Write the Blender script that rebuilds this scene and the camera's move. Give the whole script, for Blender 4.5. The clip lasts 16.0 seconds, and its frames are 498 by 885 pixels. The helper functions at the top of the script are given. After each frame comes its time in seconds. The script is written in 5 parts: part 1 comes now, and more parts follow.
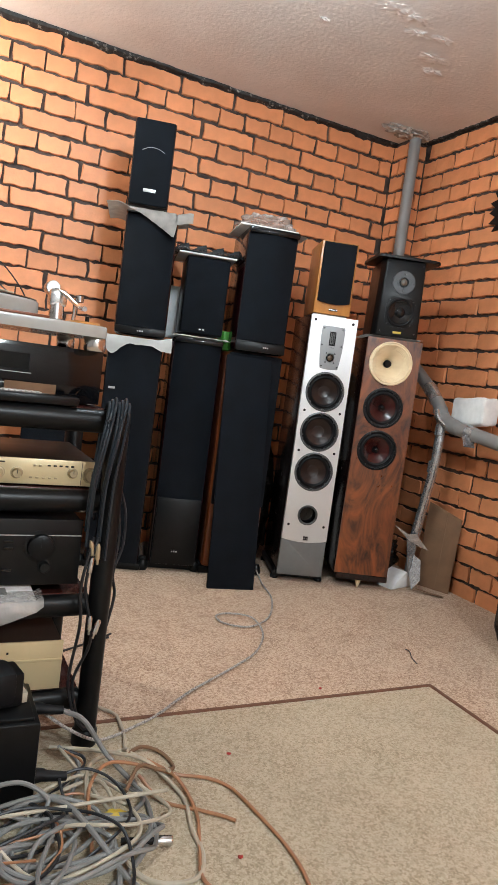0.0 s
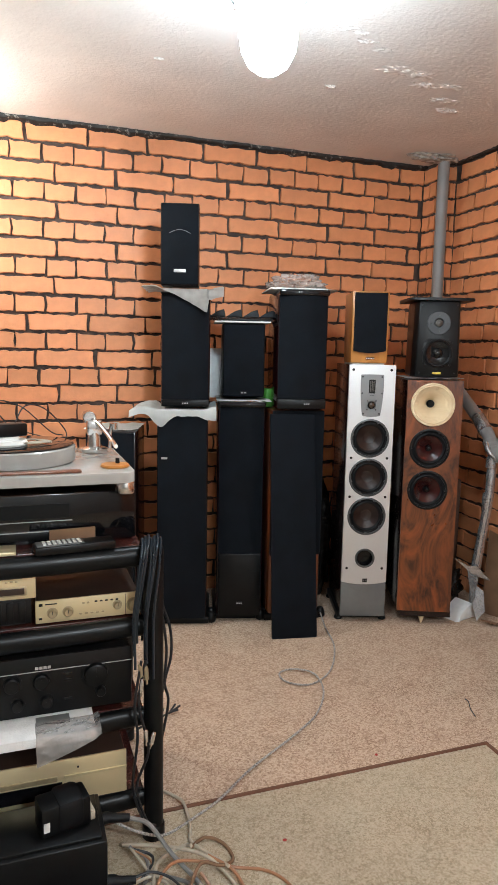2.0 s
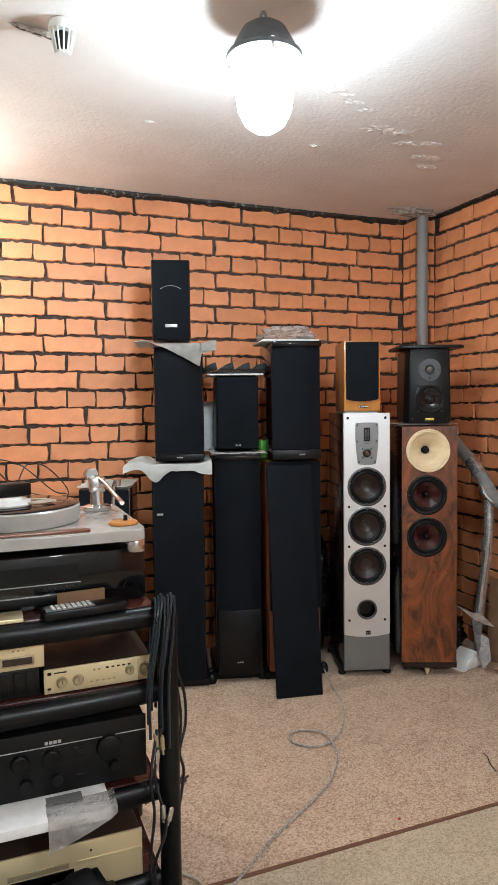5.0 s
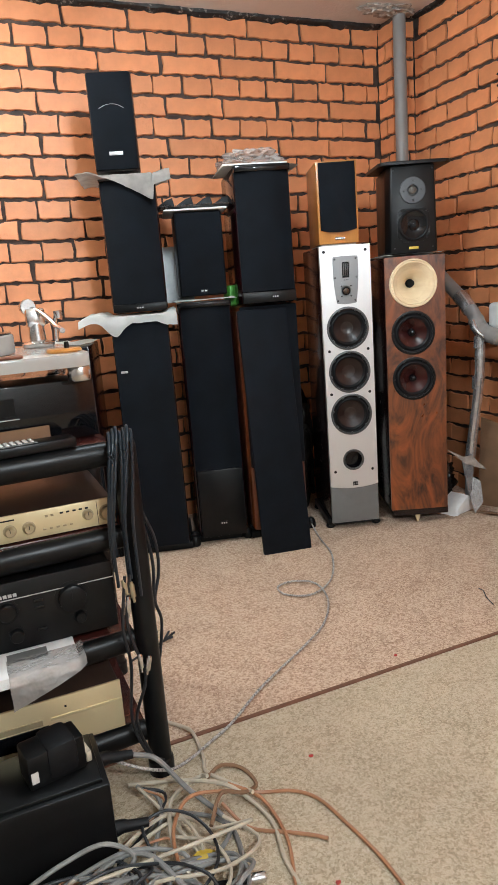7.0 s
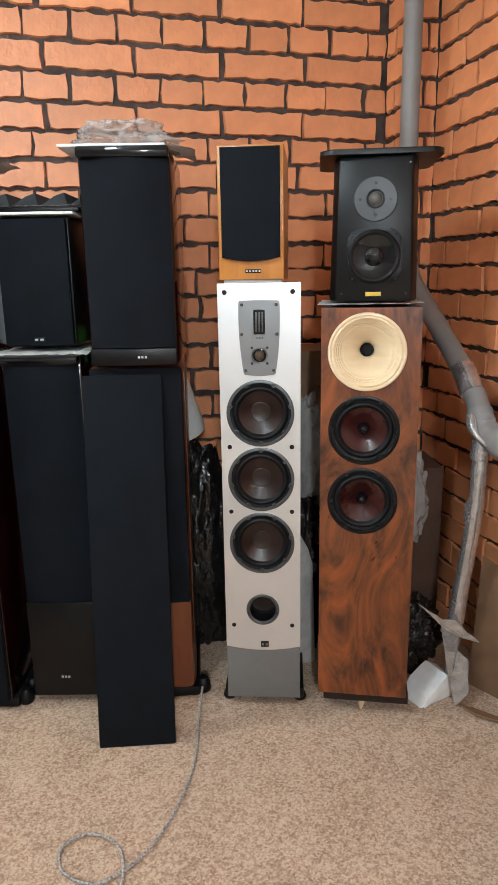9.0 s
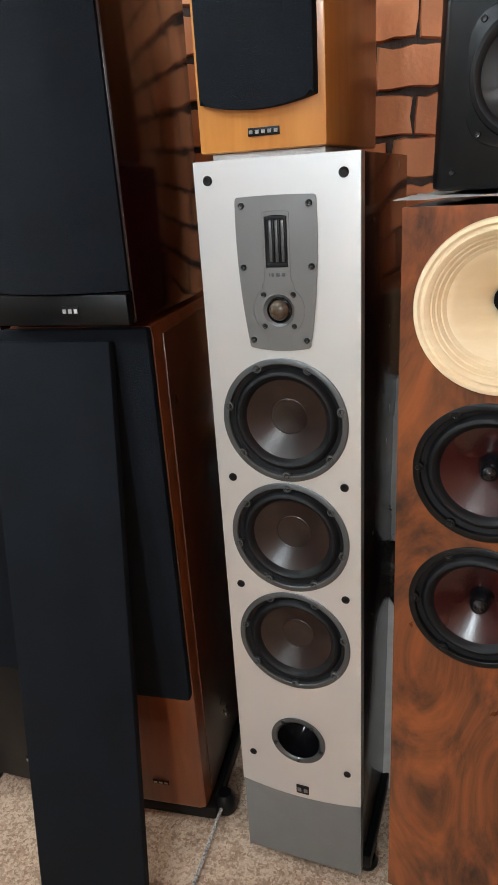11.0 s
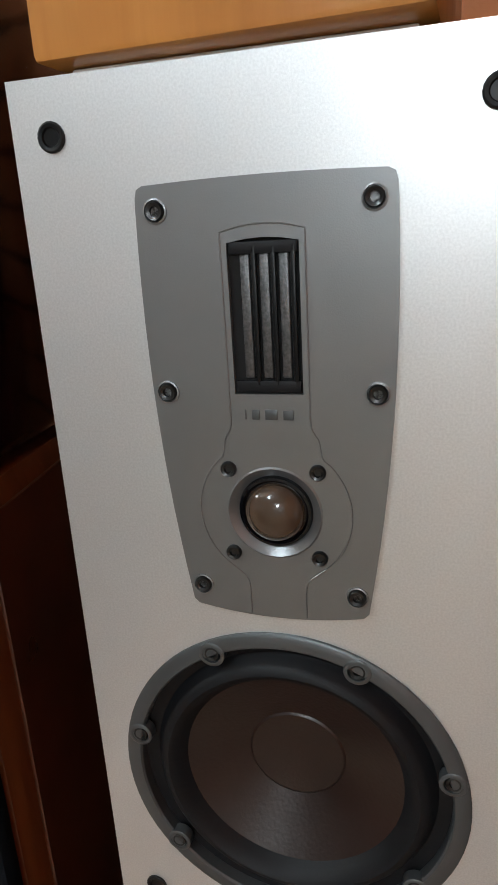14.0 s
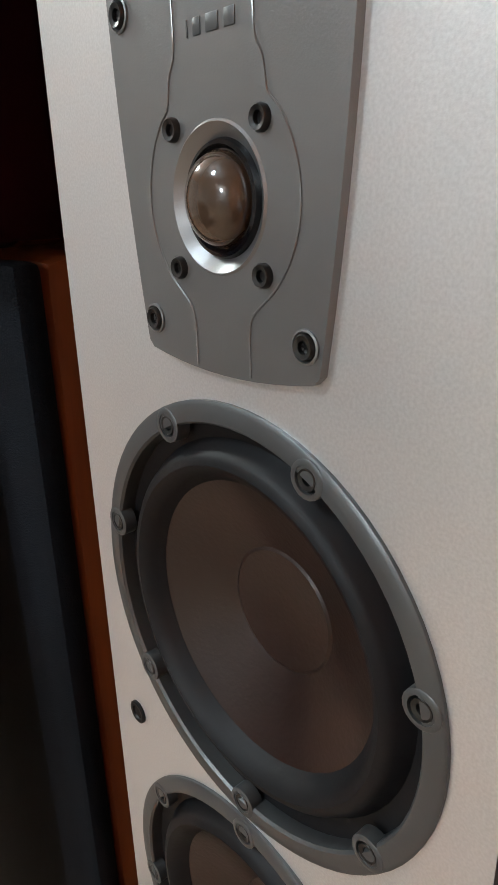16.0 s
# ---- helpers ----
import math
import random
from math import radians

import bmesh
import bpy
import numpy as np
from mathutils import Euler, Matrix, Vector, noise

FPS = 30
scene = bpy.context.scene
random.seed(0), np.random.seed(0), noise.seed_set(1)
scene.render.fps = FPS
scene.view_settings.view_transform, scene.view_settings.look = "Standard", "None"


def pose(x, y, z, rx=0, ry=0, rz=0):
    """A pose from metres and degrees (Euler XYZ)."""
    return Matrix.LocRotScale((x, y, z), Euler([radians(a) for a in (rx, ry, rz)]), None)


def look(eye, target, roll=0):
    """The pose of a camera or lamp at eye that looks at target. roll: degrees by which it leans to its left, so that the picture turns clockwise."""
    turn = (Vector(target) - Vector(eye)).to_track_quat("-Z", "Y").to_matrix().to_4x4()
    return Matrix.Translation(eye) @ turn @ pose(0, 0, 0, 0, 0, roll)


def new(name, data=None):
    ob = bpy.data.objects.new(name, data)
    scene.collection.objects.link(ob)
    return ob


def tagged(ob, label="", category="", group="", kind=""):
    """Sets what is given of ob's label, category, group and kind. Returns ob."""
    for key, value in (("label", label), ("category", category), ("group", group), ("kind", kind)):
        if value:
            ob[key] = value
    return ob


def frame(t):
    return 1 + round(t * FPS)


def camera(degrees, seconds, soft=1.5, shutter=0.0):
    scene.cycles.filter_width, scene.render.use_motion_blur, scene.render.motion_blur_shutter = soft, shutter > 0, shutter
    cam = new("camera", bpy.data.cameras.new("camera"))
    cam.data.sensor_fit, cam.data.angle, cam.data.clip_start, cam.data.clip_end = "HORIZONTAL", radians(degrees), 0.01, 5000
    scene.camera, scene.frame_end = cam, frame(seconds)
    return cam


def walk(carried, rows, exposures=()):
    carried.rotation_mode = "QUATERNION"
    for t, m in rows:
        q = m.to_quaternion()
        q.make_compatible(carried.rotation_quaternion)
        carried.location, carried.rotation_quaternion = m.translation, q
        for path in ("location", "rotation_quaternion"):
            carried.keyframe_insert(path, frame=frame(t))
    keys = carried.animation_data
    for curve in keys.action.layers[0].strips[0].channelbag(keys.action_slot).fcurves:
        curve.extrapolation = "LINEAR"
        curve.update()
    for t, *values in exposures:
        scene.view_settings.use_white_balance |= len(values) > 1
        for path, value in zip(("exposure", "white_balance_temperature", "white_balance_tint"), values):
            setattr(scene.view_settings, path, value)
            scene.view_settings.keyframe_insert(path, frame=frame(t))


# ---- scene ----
cam = camera(40.8, 16.0)

PATH = [
    (0, (-0.043, -0.388, 0.814), (0.844, 1.395, 0.622), 7.5),
    (0.5, (-0.044, -0.353, 0.727), (0.841, 1.409, 0.394), 9.8),
    (1, (-0.028, -0.366, 1.014), (0.686, 1.466, 0.648), 3.4),
    (1.5, (0.032, -0.47, 1.139), (0.707, 1.389, 0.839), 2.2),
    (2, (0.035, -0.496, 1.148), (0.694, 1.372, 0.874), 1.1),
    (2.5, (-0.018, -0.489, 1.148), (0.727, 1.36, 0.988), 0.9),
    (3, (-0.037, -0.472, 1.148), (0.741, 1.364, 0.998), 0.0),
    (5.3, (-0.026, -0.427, 1.134), (0.693, 1.436, 1.023), -0.5),
    (5.5, (-0.029, -0.405, 1.081), (0.695, 1.456, 0.972), 0.8),
    (6, (-0.013, -0.347, 0.818), (0.63, 1.544, 0.705), 7.0),
    (6.5, (0.03, -0.305, 0.756), (0.723, 1.557, 0.523), 6.0),
    (7, (0.071, -0.275, 0.963), (0.816, 1.528, 0.521), -4.5),
    (7.5, (0.269, -0.259, 1.095), (1.192, 1.466, 0.677), -0.7),
    (8, (0.556, -0.097, 1.136), (1.189, 1.752, 0.714), -0.2),
    (8.5, (0.794, 0.153, 1.129), (1.422, 1.986, 0.633), -0.8),
    (9, (1.009, 0.416, 1.112), (1.481, 2.299, 0.63), -1.0),
    (9.2, (1.092, 0.508, 1.1), (1.402, 2.403, 0.541), -2.8),
    (11.3, (1.4298, 1.1964, 1.0644), (1.2907, 3.0560, 0.3416), -3.6),
    (11.5, (1.4162, 1.2244, 1.0566), (1.3089, 3.0863, 0.3341), -4.11),
    (12, (1.3912, 1.2842, 1.0472), (1.3569, 3.1441, 0.3126), -3.64),
    (12.5, (1.3845, 1.3680, 1.0490), (1.4128, 3.2284, 0.3154), -3.45),
    (13, (1.4190, 1.4946, 1.0502), (1.3507, 3.3566, 0.3234), -3.57),
    (13.5, (1.4063, 1.6195, 1.0614), (1.3951, 3.5125, 0.4161), -4.56),
    (14, (1.4010, 1.6714, 1.0404), (1.4342, 3.5782, 0.4379), -3.33),
    (14.5, (1.3952, 1.7090, 1.0284), (1.4569, 3.6361, 0.4972), -4.03),
    (15, (1.4012, 1.7392, 1.0203), (1.4610, 3.6640, 0.4803), -4.35),
    (15.5, (1.4102, 1.7365, 1.0323), (1.1653, 3.6164, 0.3948), -2.69),
    (16, (1.5167, 1.7596, 0.9339), (0.5419, 3.3628, 0.2416), -1.5),
]
walk(cam, [(t, look(eye, target, roll)) for t, eye, target, roll in PATH],
     [(0, 0.0), (0.5, 0.1), (1.5, -0.05), (3, -0.15), (5.3, -0.18), (6, 0.05), (6.6, 0.12), (7, 0.08), (7.5, 0.25), (9, 0.2), (11.5, 0.18), (12.5, 0.02), (13.5, -0.28), (14.5, -0.4), (15.3, -0.35), (16, 0.05)])

# ---- light ----
world = bpy.data.worlds.new("world")
scene.world = world
world.use_nodes = True
world.node_tree.nodes["Background"].inputs[0].default_value = (0.9, 0.85, 0.8, 1)
world.node_tree.nodes["Background"].inputs[1].default_value = 0.02
scene.view_settings.exposure = 0.0
BULB_POWER = 130.0
SIDE_POWER = 165.0
REAR_POWER = 500.0


# ---- materials ----
def mat(name, col, rough=0.5, metal=0.0, var=0.12, scale=30.0, bump=0.15, fine=300.0, col2=None, coat=0.0, trans=0.0, alpha=1.0, spec=0.5, dist=0.002, rnd=0.0):
    m = bpy.data.materials.new(name)
    m.use_nodes = True
    nt = m.node_tree
    b = nt.nodes["Principled BSDF"]
    b.inputs["Roughness"].default_value = rough
    b.inputs["Metallic"].default_value = metal
    b.inputs["Coat Weight"].default_value = coat
    b.inputs["Coat Roughness"].default_value = 0.08
    b.inputs["Transmission Weight"].default_value = trans
    b.inputs["Alpha"].default_value = alpha
    b.inputs["Specular IOR Level"].default_value = spec
    tc = nt.nodes.new("ShaderNodeTexCoord")
    n1 = nt.nodes.new("ShaderNodeTexNoise")
    n1.inputs["Scale"].default_value = scale
    n1.inputs["Detail"].default_value = 6
    n2 = nt.nodes.new("ShaderNodeTexNoise")
    n2.inputs["Scale"].default_value = fine
    n2.inputs["Detail"].default_value = 3
    nt.links.new(tc.outputs["Object"], n1.inputs["Vector"])
    nt.links.new(tc.outputs["Object"], n2.inputs["Vector"])
    ramp = nt.nodes.new("ShaderNodeValToRGB")
    c2 = col2 or tuple(c * (1 - var) for c in col)
    c1 = col if col2 else tuple(min(1, c * (1 + var)) for c in col)
    ramp.color_ramp.elements[0].color = (*c2, 1)
    ramp.color_ramp.elements[1].color = (*c1, 1)
    ramp.color_ramp.elements[0].position = 0.35
    ramp.color_ramp.elements[1].position = 0.65
    nt.links.new(n1.outputs["Fac"], ramp.inputs["Fac"])
    out = ramp.outputs["Color"]
    if rnd:
        info = nt.nodes.new("ShaderNodeObjectInfo")
        hsv = nt.nodes.new("ShaderNodeHueSaturation")
        mp = nt.nodes.new("ShaderNodeMapRange")
        mp.inputs["To Min"].default_value = 1 - rnd
        mp.inputs["To Max"].default_value = 1 + rnd
        nt.links.new(info.outputs["Random"], mp.inputs["Value"])
        nt.links.new(mp.outputs["Result"], hsv.inputs["Value"])
        nt.links.new(out, hsv.inputs["Color"])
        out = hsv.outputs["Color"]
    nt.links.new(out, b.inputs["Base Color"])
    rr = nt.nodes.new("ShaderNodeMapRange")
    rr.inputs["To Min"].default_value = max(0.02, rough - 0.06)
    rr.inputs["To Max"].default_value = min(1, rough + 0.06)
    nt.links.new(n1.outputs["Fac"], rr.inputs["Value"])
    nt.links.new(rr.outputs["Result"], b.inputs["Roughness"])
    if bump:
        bp = nt.nodes.new("ShaderNodeBump")
        bp.inputs["Strength"].default_value = bump
        bp.inputs["Distance"].default_value = dist
        nt.links.new(n2.outputs["Fac"], bp.inputs["Height"])
        nt.links.new(bp.outputs["Normal"], b.inputs["Normal"])
    return m


def wood(name, dark, light, scale=6.0, stretch=(6, 6, 0.6), twist=4.0, rough=0.3, coat=0.5):
    m = mat(name, light, rough, coat=coat, bump=0.05)
    nt = m.node_tree
    b = nt.nodes["Principled BSDF"]
    tc = nt.nodes.new("ShaderNodeTexCoord")
    mp = nt.nodes.new("ShaderNodeMapping")
    mp.inputs["Scale"].default_value = stretch
    nt.links.new(tc.outputs["Object"], mp.inputs["Vector"])
    n = nt.nodes.new("ShaderNodeTexNoise")
    n.inputs["Scale"].default_value = scale
    n.inputs["Detail"].default_value = 12
    n.inputs["Roughness"].default_value = 0.62
    n.inputs["Distortion"].default_value = twist
    nt.links.new(mp.outputs["Vector"], n.inputs["Vector"])
    r = nt.nodes.new("ShaderNodeValToRGB")
    r.color_ramp.elements[0].position = 0.33
    r.color_ramp.elements[1].position = 0.66
    r.color_ramp.elements[0].color = (*dark, 1)
    r.color_ramp.elements[1].color = (*light, 1)
    nt.links.new(n.outputs["Fac"], r.inputs["Fac"])
    nt.links.new(r.outputs["Color"], b.inputs["Base Color"])
    return m


def glow(name, col, power):
    m = bpy.data.materials.new(name)
    m.use_nodes = True
    b = m.node_tree.nodes["Principled BSDF"]
    b.inputs["Base Color"].default_value = (0.9, 0.9, 0.9, 1)
    b.inputs["Emission Color"].default_value = (*col, 1)
    b.inputs["Emission Strength"].default_value = power
    return m


M_BRICK = mat("orange_painted_brick", (0.66, 0.255, 0.11), 0.5, var=0.10, scale=14, bump=0.8, fine=55, rnd=0.10)
M_MORTAR = mat("dark_painted_mortar", (0.050, 0.032, 0.026), 0.75, var=0.5, scale=25, bump=1.0, fine=120)
M_PLASTER = mat("white_ceiling_plaster", (0.74, 0.70, 0.67), 0.75, var=0.05, scale=4, bump=0.6, fine=75, dist=0.003)
M_SEAM = mat("black_ceiling_seam", (0.015, 0.014, 0.014), 0.6, var=0.6, scale=60, bump=1.0, fine=60)
M_CRACK = mat("rough_broken_plaster", (0.42, 0.38, 0.34), 0.9, var=0.4, scale=40, bump=1.0, fine=80)
M_CARPET = mat("beige_speckled_carpet", (0.58, 0.44, 0.34), 0.95, scale=130, bump=1.0, fine=160, col2=(0.25, 0.165, 0.12))
M_RUG = mat("pale_beige_rug", (0.60, 0.51, 0.37), 0.95, scale=70, bump=1.0, fine=260, col2=(0.44, 0.355, 0.245))
M_BIND = mat("brown_rug_edge", (0.16, 0.07, 0.04), 0.9, bump=0.6)
M_WALLP = mat("plain_plaster_wall", (0.46, 0.44, 0.42), 0.7, var=0.15, scale=5, bump=0.4, fine=60)
M_WINE = mat("dark_wine_lacquer", (0.011, 0.0016, 0.0024), 0.14, var=0.25, bump=0.0, coat=0.25, spec=0.35)
M_SILVER = mat("silver_lacquer", (0.68, 0.69, 0.695), 0.37, metal=0.72, var=0.06, scale=1100, bump=0.04, fine=1500)
M_GREY = mat("grey_metal_plate", (0.22, 0.225, 0.23), 0.35, metal=0.75, var=0.03, scale=8, bump=0.05, fine=1500)
M_GREYP = mat("grey_painted_plinth", (0.15, 0.15, 0.145), 0.5, var=0.04, bump=0.05)
M_RING = mat("grey_cast_ring", (0.095, 0.10, 0.103), 0.38, metal=0.6, var=0.03, bump=0.03)
M_RUBBER = mat("black_rubber", (0.006, 0.006, 0.007), 0.52, var=0.1, bump=0.05)
M_RUBBER.node_tree.nodes["Principled BSDF"].inputs["Specular IOR Level"].default_value = 0.22
M_BLACK = mat("black_satin", (0.0042, 0.0043, 0.0047), 0.36, var=0.2, bump=0.05, spec=0.24)
M_GLOSSK = mat("black_gloss", (0.004, 0.004, 0.005), 0.07, var=0.2, bump=0.0, coat=0.1, spec=0.35)
M_VOID = mat("black_inside", (0.003, 0.003, 0.003), 0.9, bump=0)
M_CLOTHK = mat("black_grille_cloth", (0.0040, 0.0058, 0.0090), 0.8, var=0.25, scale=12, bump=0.5, fine=900, spec=0.15)
M_SCREW = mat("dark_steel_screw", (0.05, 0.05, 0.05), 0.3, metal=0.9, bump=0)
M_CONE = mat("brown_fibre_cone", (0.017, 0.0078, 0.0060), 0.33, var=0.22, scale=20, bump=0.08, fine=500)
M_REDCONE = mat("red_brown_cone", (0.036, 0.007, 0.006), 0.24, var=0.2, scale=15, bump=0.05)
M_DOME = mat("amber_silk_dome", (0.055, 0.034, 0.022), 0.12, var=0.1, bump=0.0, coat=0.6)
M_SILK = mat("grey_dome", (0.10, 0.09, 0.08), 0.25, bump=0)
M_FOIL = mat("silver_foil", (0.10, 0.10, 0.10), 0.4, metal=0.6, scale=900, var=0.3, bump=0.2)
M_BURL = wood("walnut_burl", (0.022, 0.006, 0.003), (0.26, 0.068, 0.017), 5.0, (1.5, 1.5, 0.62), 3.4, 0.3, 0.35)
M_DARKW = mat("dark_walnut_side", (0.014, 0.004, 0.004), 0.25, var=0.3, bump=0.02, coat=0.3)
M_CHERRY = wood("cherry_veneer", (0.12, 0.028, 0.008), (0.18, 0.046, 0.012), 9, (6, 6, 0.5), 0.6, 0.3, 0.4)
# cherry darkened to hold the shade on the cabinet's sides
M_CHERRY_SHADE = mat("shaded_cherry_side", (0.070, 0.018, 0.007), 0.3, var=0.25, scale=12, bump=0.02, coat=0.3)
M_ALDER = wood("golden_alder_veneer", (0.44, 0.165, 0.034), (0.54, 0.225, 0.052), 7, (5, 5, 0.5), 0.7, 0.32, 0.3)
M_IVORY = wood("turned_pale_wood", (0.70, 0.53, 0.32), (0.82, 0.67, 0.45), 6, (1, 1, 4), 0.6, 0.45, 0.1)
M_MAHOG = wood("dark_mahogany", (0.035, 0.008, 0.007), (0.075, 0.018, 0.013), 7, (0.6, 5, 5), 0.8, 0.22, 0.5)
M_GOLD = mat("champagne_gold_panel", (0.66, 0.55, 0.335), 0.34, metal=0.4, var=0.03, scale=5, bump=0.03, fine=1200)
M_GOLDD = mat("dull_gold_metal", (0.40, 0.32, 0.20), 0.4, metal=0.5, bump=0.05)
M_BRONZE = mat("dark_bronze_lid", (0.05, 0.03, 0.022), 0.35, metal=0.3, bump=0.05)
M_PIPE = mat("grey_plastic_pipe", (0.21, 0.20, 0.195), 0.45, var=0.06, scale=10, bump=0.08)
M_TAPE = mat("silver_duct_tape", (0.55, 0.55, 0.56), 0.24, metal=0.75, var=0.2, scale=50, bump=0.4, fine=120)
# darker copy of the brown cardboard, with the corner's shade in its colour
M_CARD_SHADE = mat("shaded_cardboard", (0.075, 0.038, 0.024), 0.85, var=0.15, scale=12, bump=0.3, fine=70)
M_FOAM = mat("white_polystyrene", (0.80, 0.80, 0.79), 0.8, var=0.05, scale=40, bump=0.6, fine=250)
M_PAPER = mat("white_wrapping_cloth", (0.74, 0.75, 0.73), 0.75, var=0.06, scale=20, bump=0.25, fine=150)
M_FOAMG = mat("pale_packing_foam", (0.50, 0.47, 0.44), 0.8, var=0.12, scale=30, bump=0.5, fine=200)
M_DARKFOAM = mat("dark_grey_foam", (0.030, 0.034, 0.038), 0.85, var=0.3, scale=20, bump=0.5)
M_BAG = mat("clear_plastic_film", (0.56, 0.53, 0.51), 0.14, var=0.1, scale=12, bump=1.0, fine=26, alpha=0.46, dist=0.02)
M_BAGK = mat("black_plastic_film", (0.014, 0.012, 0.011), 0.22, var=0.3, scale=15, bump=1.0, fine=24, dist=0.015)
M_CARD = mat("brown_cardboard", (0.22, 0.12, 0.065), 0.85, var=0.12, scale=12, bump=0.3, fine=70)
M_GREEN = mat("green_label", (0.06, 0.28, 0.03), 0.5, var=0.2)
M_CHROME = mat("brushed_chrome", (0.62, 0.62, 0.62), 0.2, metal=1.0, var=0.05, bump=0)
M_ACRYL = mat("frosted_acrylic", (0.38, 0.365, 0.34), 0.25, var=0.04, bump=0.02, coat=0.3)
M_BADGE = mat("pale_badge", (0.55, 0.55, 0.55), 0.35, metal=0.4, bump=0)
M_WHITEP = mat("white_plastic", (0.72, 0.71, 0.68), 0.4, var=0.04, bump=0.03)
M_CABLEK = mat("black_cable", (0.012, 0.013, 0.016), 0.4, bump=0.05)
M_CABLEB = mat("dark_blue_cable", (0.011, 0.018, 0.026), 0.4, bump=0.05)
M_CABLEG = mat("grey_cable", (0.20, 0.197, 0.19), 0.5, bump=0.1)
M_CABLEW = mat("cream_cable", (0.46, 0.40, 0.31), 0.5, bump=0.1)
M_CABLEC = mat("copper_speaker_cable", (0.36, 0.17, 0.085), 0.35, bump=0.05)
M_BRAID = mat("grey_braided_cable", (0.58, 0.55, 0.52), 0.7, scale=260, bump=0.6, fine=400, col2=(0.13, 0.12, 0.115))
M_YELLOW = mat("yellow_plastic", (0.60, 0.42, 0.05), 0.4, bump=0)
M_RED = mat("red_plastic", (0.40, 0.03, 0.02), 0.45, bump=0)
M_ENAMEL = mat("dark_grey_enamel", (0.06, 0.065, 0.07), 0.45, var=0.3, scale=40, bump=0.2)
M_BULB = glow("lit_frosted_bulb", (0.84, 1.0, 1.10), BULB_POWER)
M_BULB3 = glow("lit_rear_bulb", (0.88, 1.0, 1.07), REAR_POWER)
M_BULB2 = glow("lit_side_bulb", (0.90, 1.0, 0.98), SIDE_POWER)


def flecked(m, scale, dark, mid, light):
    """Turns a material's colour into small woven flecks."""
    nt = m.node_tree
    tc = nt.nodes.new("ShaderNodeTexCoord")
    wob = nt.nodes.new("ShaderNodeTexNoise")
    wob.inputs["Scale"].default_value = scale * 0.7
    mix = nt.nodes.new("ShaderNodeMixRGB")
    mix.inputs["Fac"].default_value = 0.012
    nt.links.new(tc.outputs["Object"], wob.inputs["Vector"])
    nt.links.new(tc.outputs["Object"], mix.inputs["Color1"])
    nt.links.new(wob.outputs["Color"], mix.inputs["Color2"])
    vo = nt.nodes.new("ShaderNodeTexVoronoi")
    vo.inputs["Scale"].default_value = scale
    nt.links.new(mix.outputs["Color"], vo.inputs["Vector"])
    sep = nt.nodes.new("ShaderNodeSeparateColor")
    nt.links.new(vo.outputs["Color"], sep.inputs["Color"])
    big = nt.nodes.new("ShaderNodeTexNoise")
    big.inputs["Scale"].default_value = 9.0
    nt.links.new(tc.outputs["Object"], big.inputs["Vector"])
    ad = nt.nodes.new("ShaderNodeMath")
    ad.operation = "MULTIPLY_ADD"
    ad.inputs[1].default_value = 0.5
    nt.links.new(big.outputs["Fac"], ad.inputs[0])
    nt.links.new(sep.outputs["Red"], ad.inputs[2])
    r = nt.nodes.new("ShaderNodeValToRGB")
    r.color_ramp.elements[0].position, r.color_ramp.elements[1].position = 0.25, 1.2
    r.color_ramp.elements[0].color, r.color_ramp.elements[1].color = (*dark, 1), (*light, 1)
    e = r.color_ramp.elements.new(0.62)
    e.color = (*mid, 1)
    nt.links.new(ad.outputs["Value"], r.inputs["Fac"])
    nt.links.new(r.outputs["Color"], nt.nodes["Principled BSDF"].inputs["Base Color"])


def speckled(m, scale, low, high, spot):
    """Scatters pale flecks of torn plaster over a dark material."""
    nt = m.node_tree
    b = nt.nodes["Principled BSDF"]
    base = b.inputs["Base Color"].links[0].from_socket
    tc = nt.nodes.new("ShaderNodeTexCoord")
    n = nt.nodes.new("ShaderNodeTexNoise")
    n.inputs["Scale"].default_value = scale
    n.inputs["Detail"].default_value = 8
    n.inputs["Roughness"].default_value = 0.7
    nt.links.new(tc.outputs["Object"], n.inputs["Vector"])
    mp = nt.nodes.new("ShaderNodeMapRange")
    mp.inputs["From Min"].default_value, mp.inputs["From Max"].default_value = low, high
    nt.links.new(n.outputs["Fac"], mp.inputs["Value"])
    mix = nt.nodes.new("ShaderNodeMixRGB")
    mix.inputs["Color2"].default_value = (*spot, 1)
    nt.links.new(mp.outputs["Result"], mix.inputs["Fac"])
    nt.links.new(base, mix.inputs["Color1"])
    nt.links.new(mix.outputs["Color"], b.inputs["Base Color"])


speckled(M_SEAM, 42.0, 0.56, 0.66, (0.34, 0.31, 0.28))
speckled(M_MORTAR, 30.0, 0.62, 0.74, (0.20, 0.15, 0.12))
flecked(M_CARPET, 240.0, (0.31, 0.20, 0.135), (0.44, 0.305, 0.215), (0.60, 0.455, 0.34))
flecked(M_RUG, 260.0, (0.32, 0.25, 0.165), (0.425, 0.345, 0.24), (0.52, 0.435, 0.32))


# ---- mesh helpers ----
def part(name, bm, material, parent=None, label="", smooth=True, angle=38):
    me = bpy.data.meshes.new(name)
    bmesh.ops.recalc_face_normals(bm, faces=bm.faces)
    if smooth:
        lim = radians(angle)
        for f in bm.faces:
            f.smooth = True
        for e in bm.edges:
            e.smooth = not (len(e.link_faces) == 2 and e.calc_face_angle(0) > lim)
    bm.to_mesh(me)
    bm.free()
    me.materials.append(material)
    ob = new(name, me)
    if parent is not None:
        ob.parent = parent
    if label:
        ob["label"] = label
    return ob


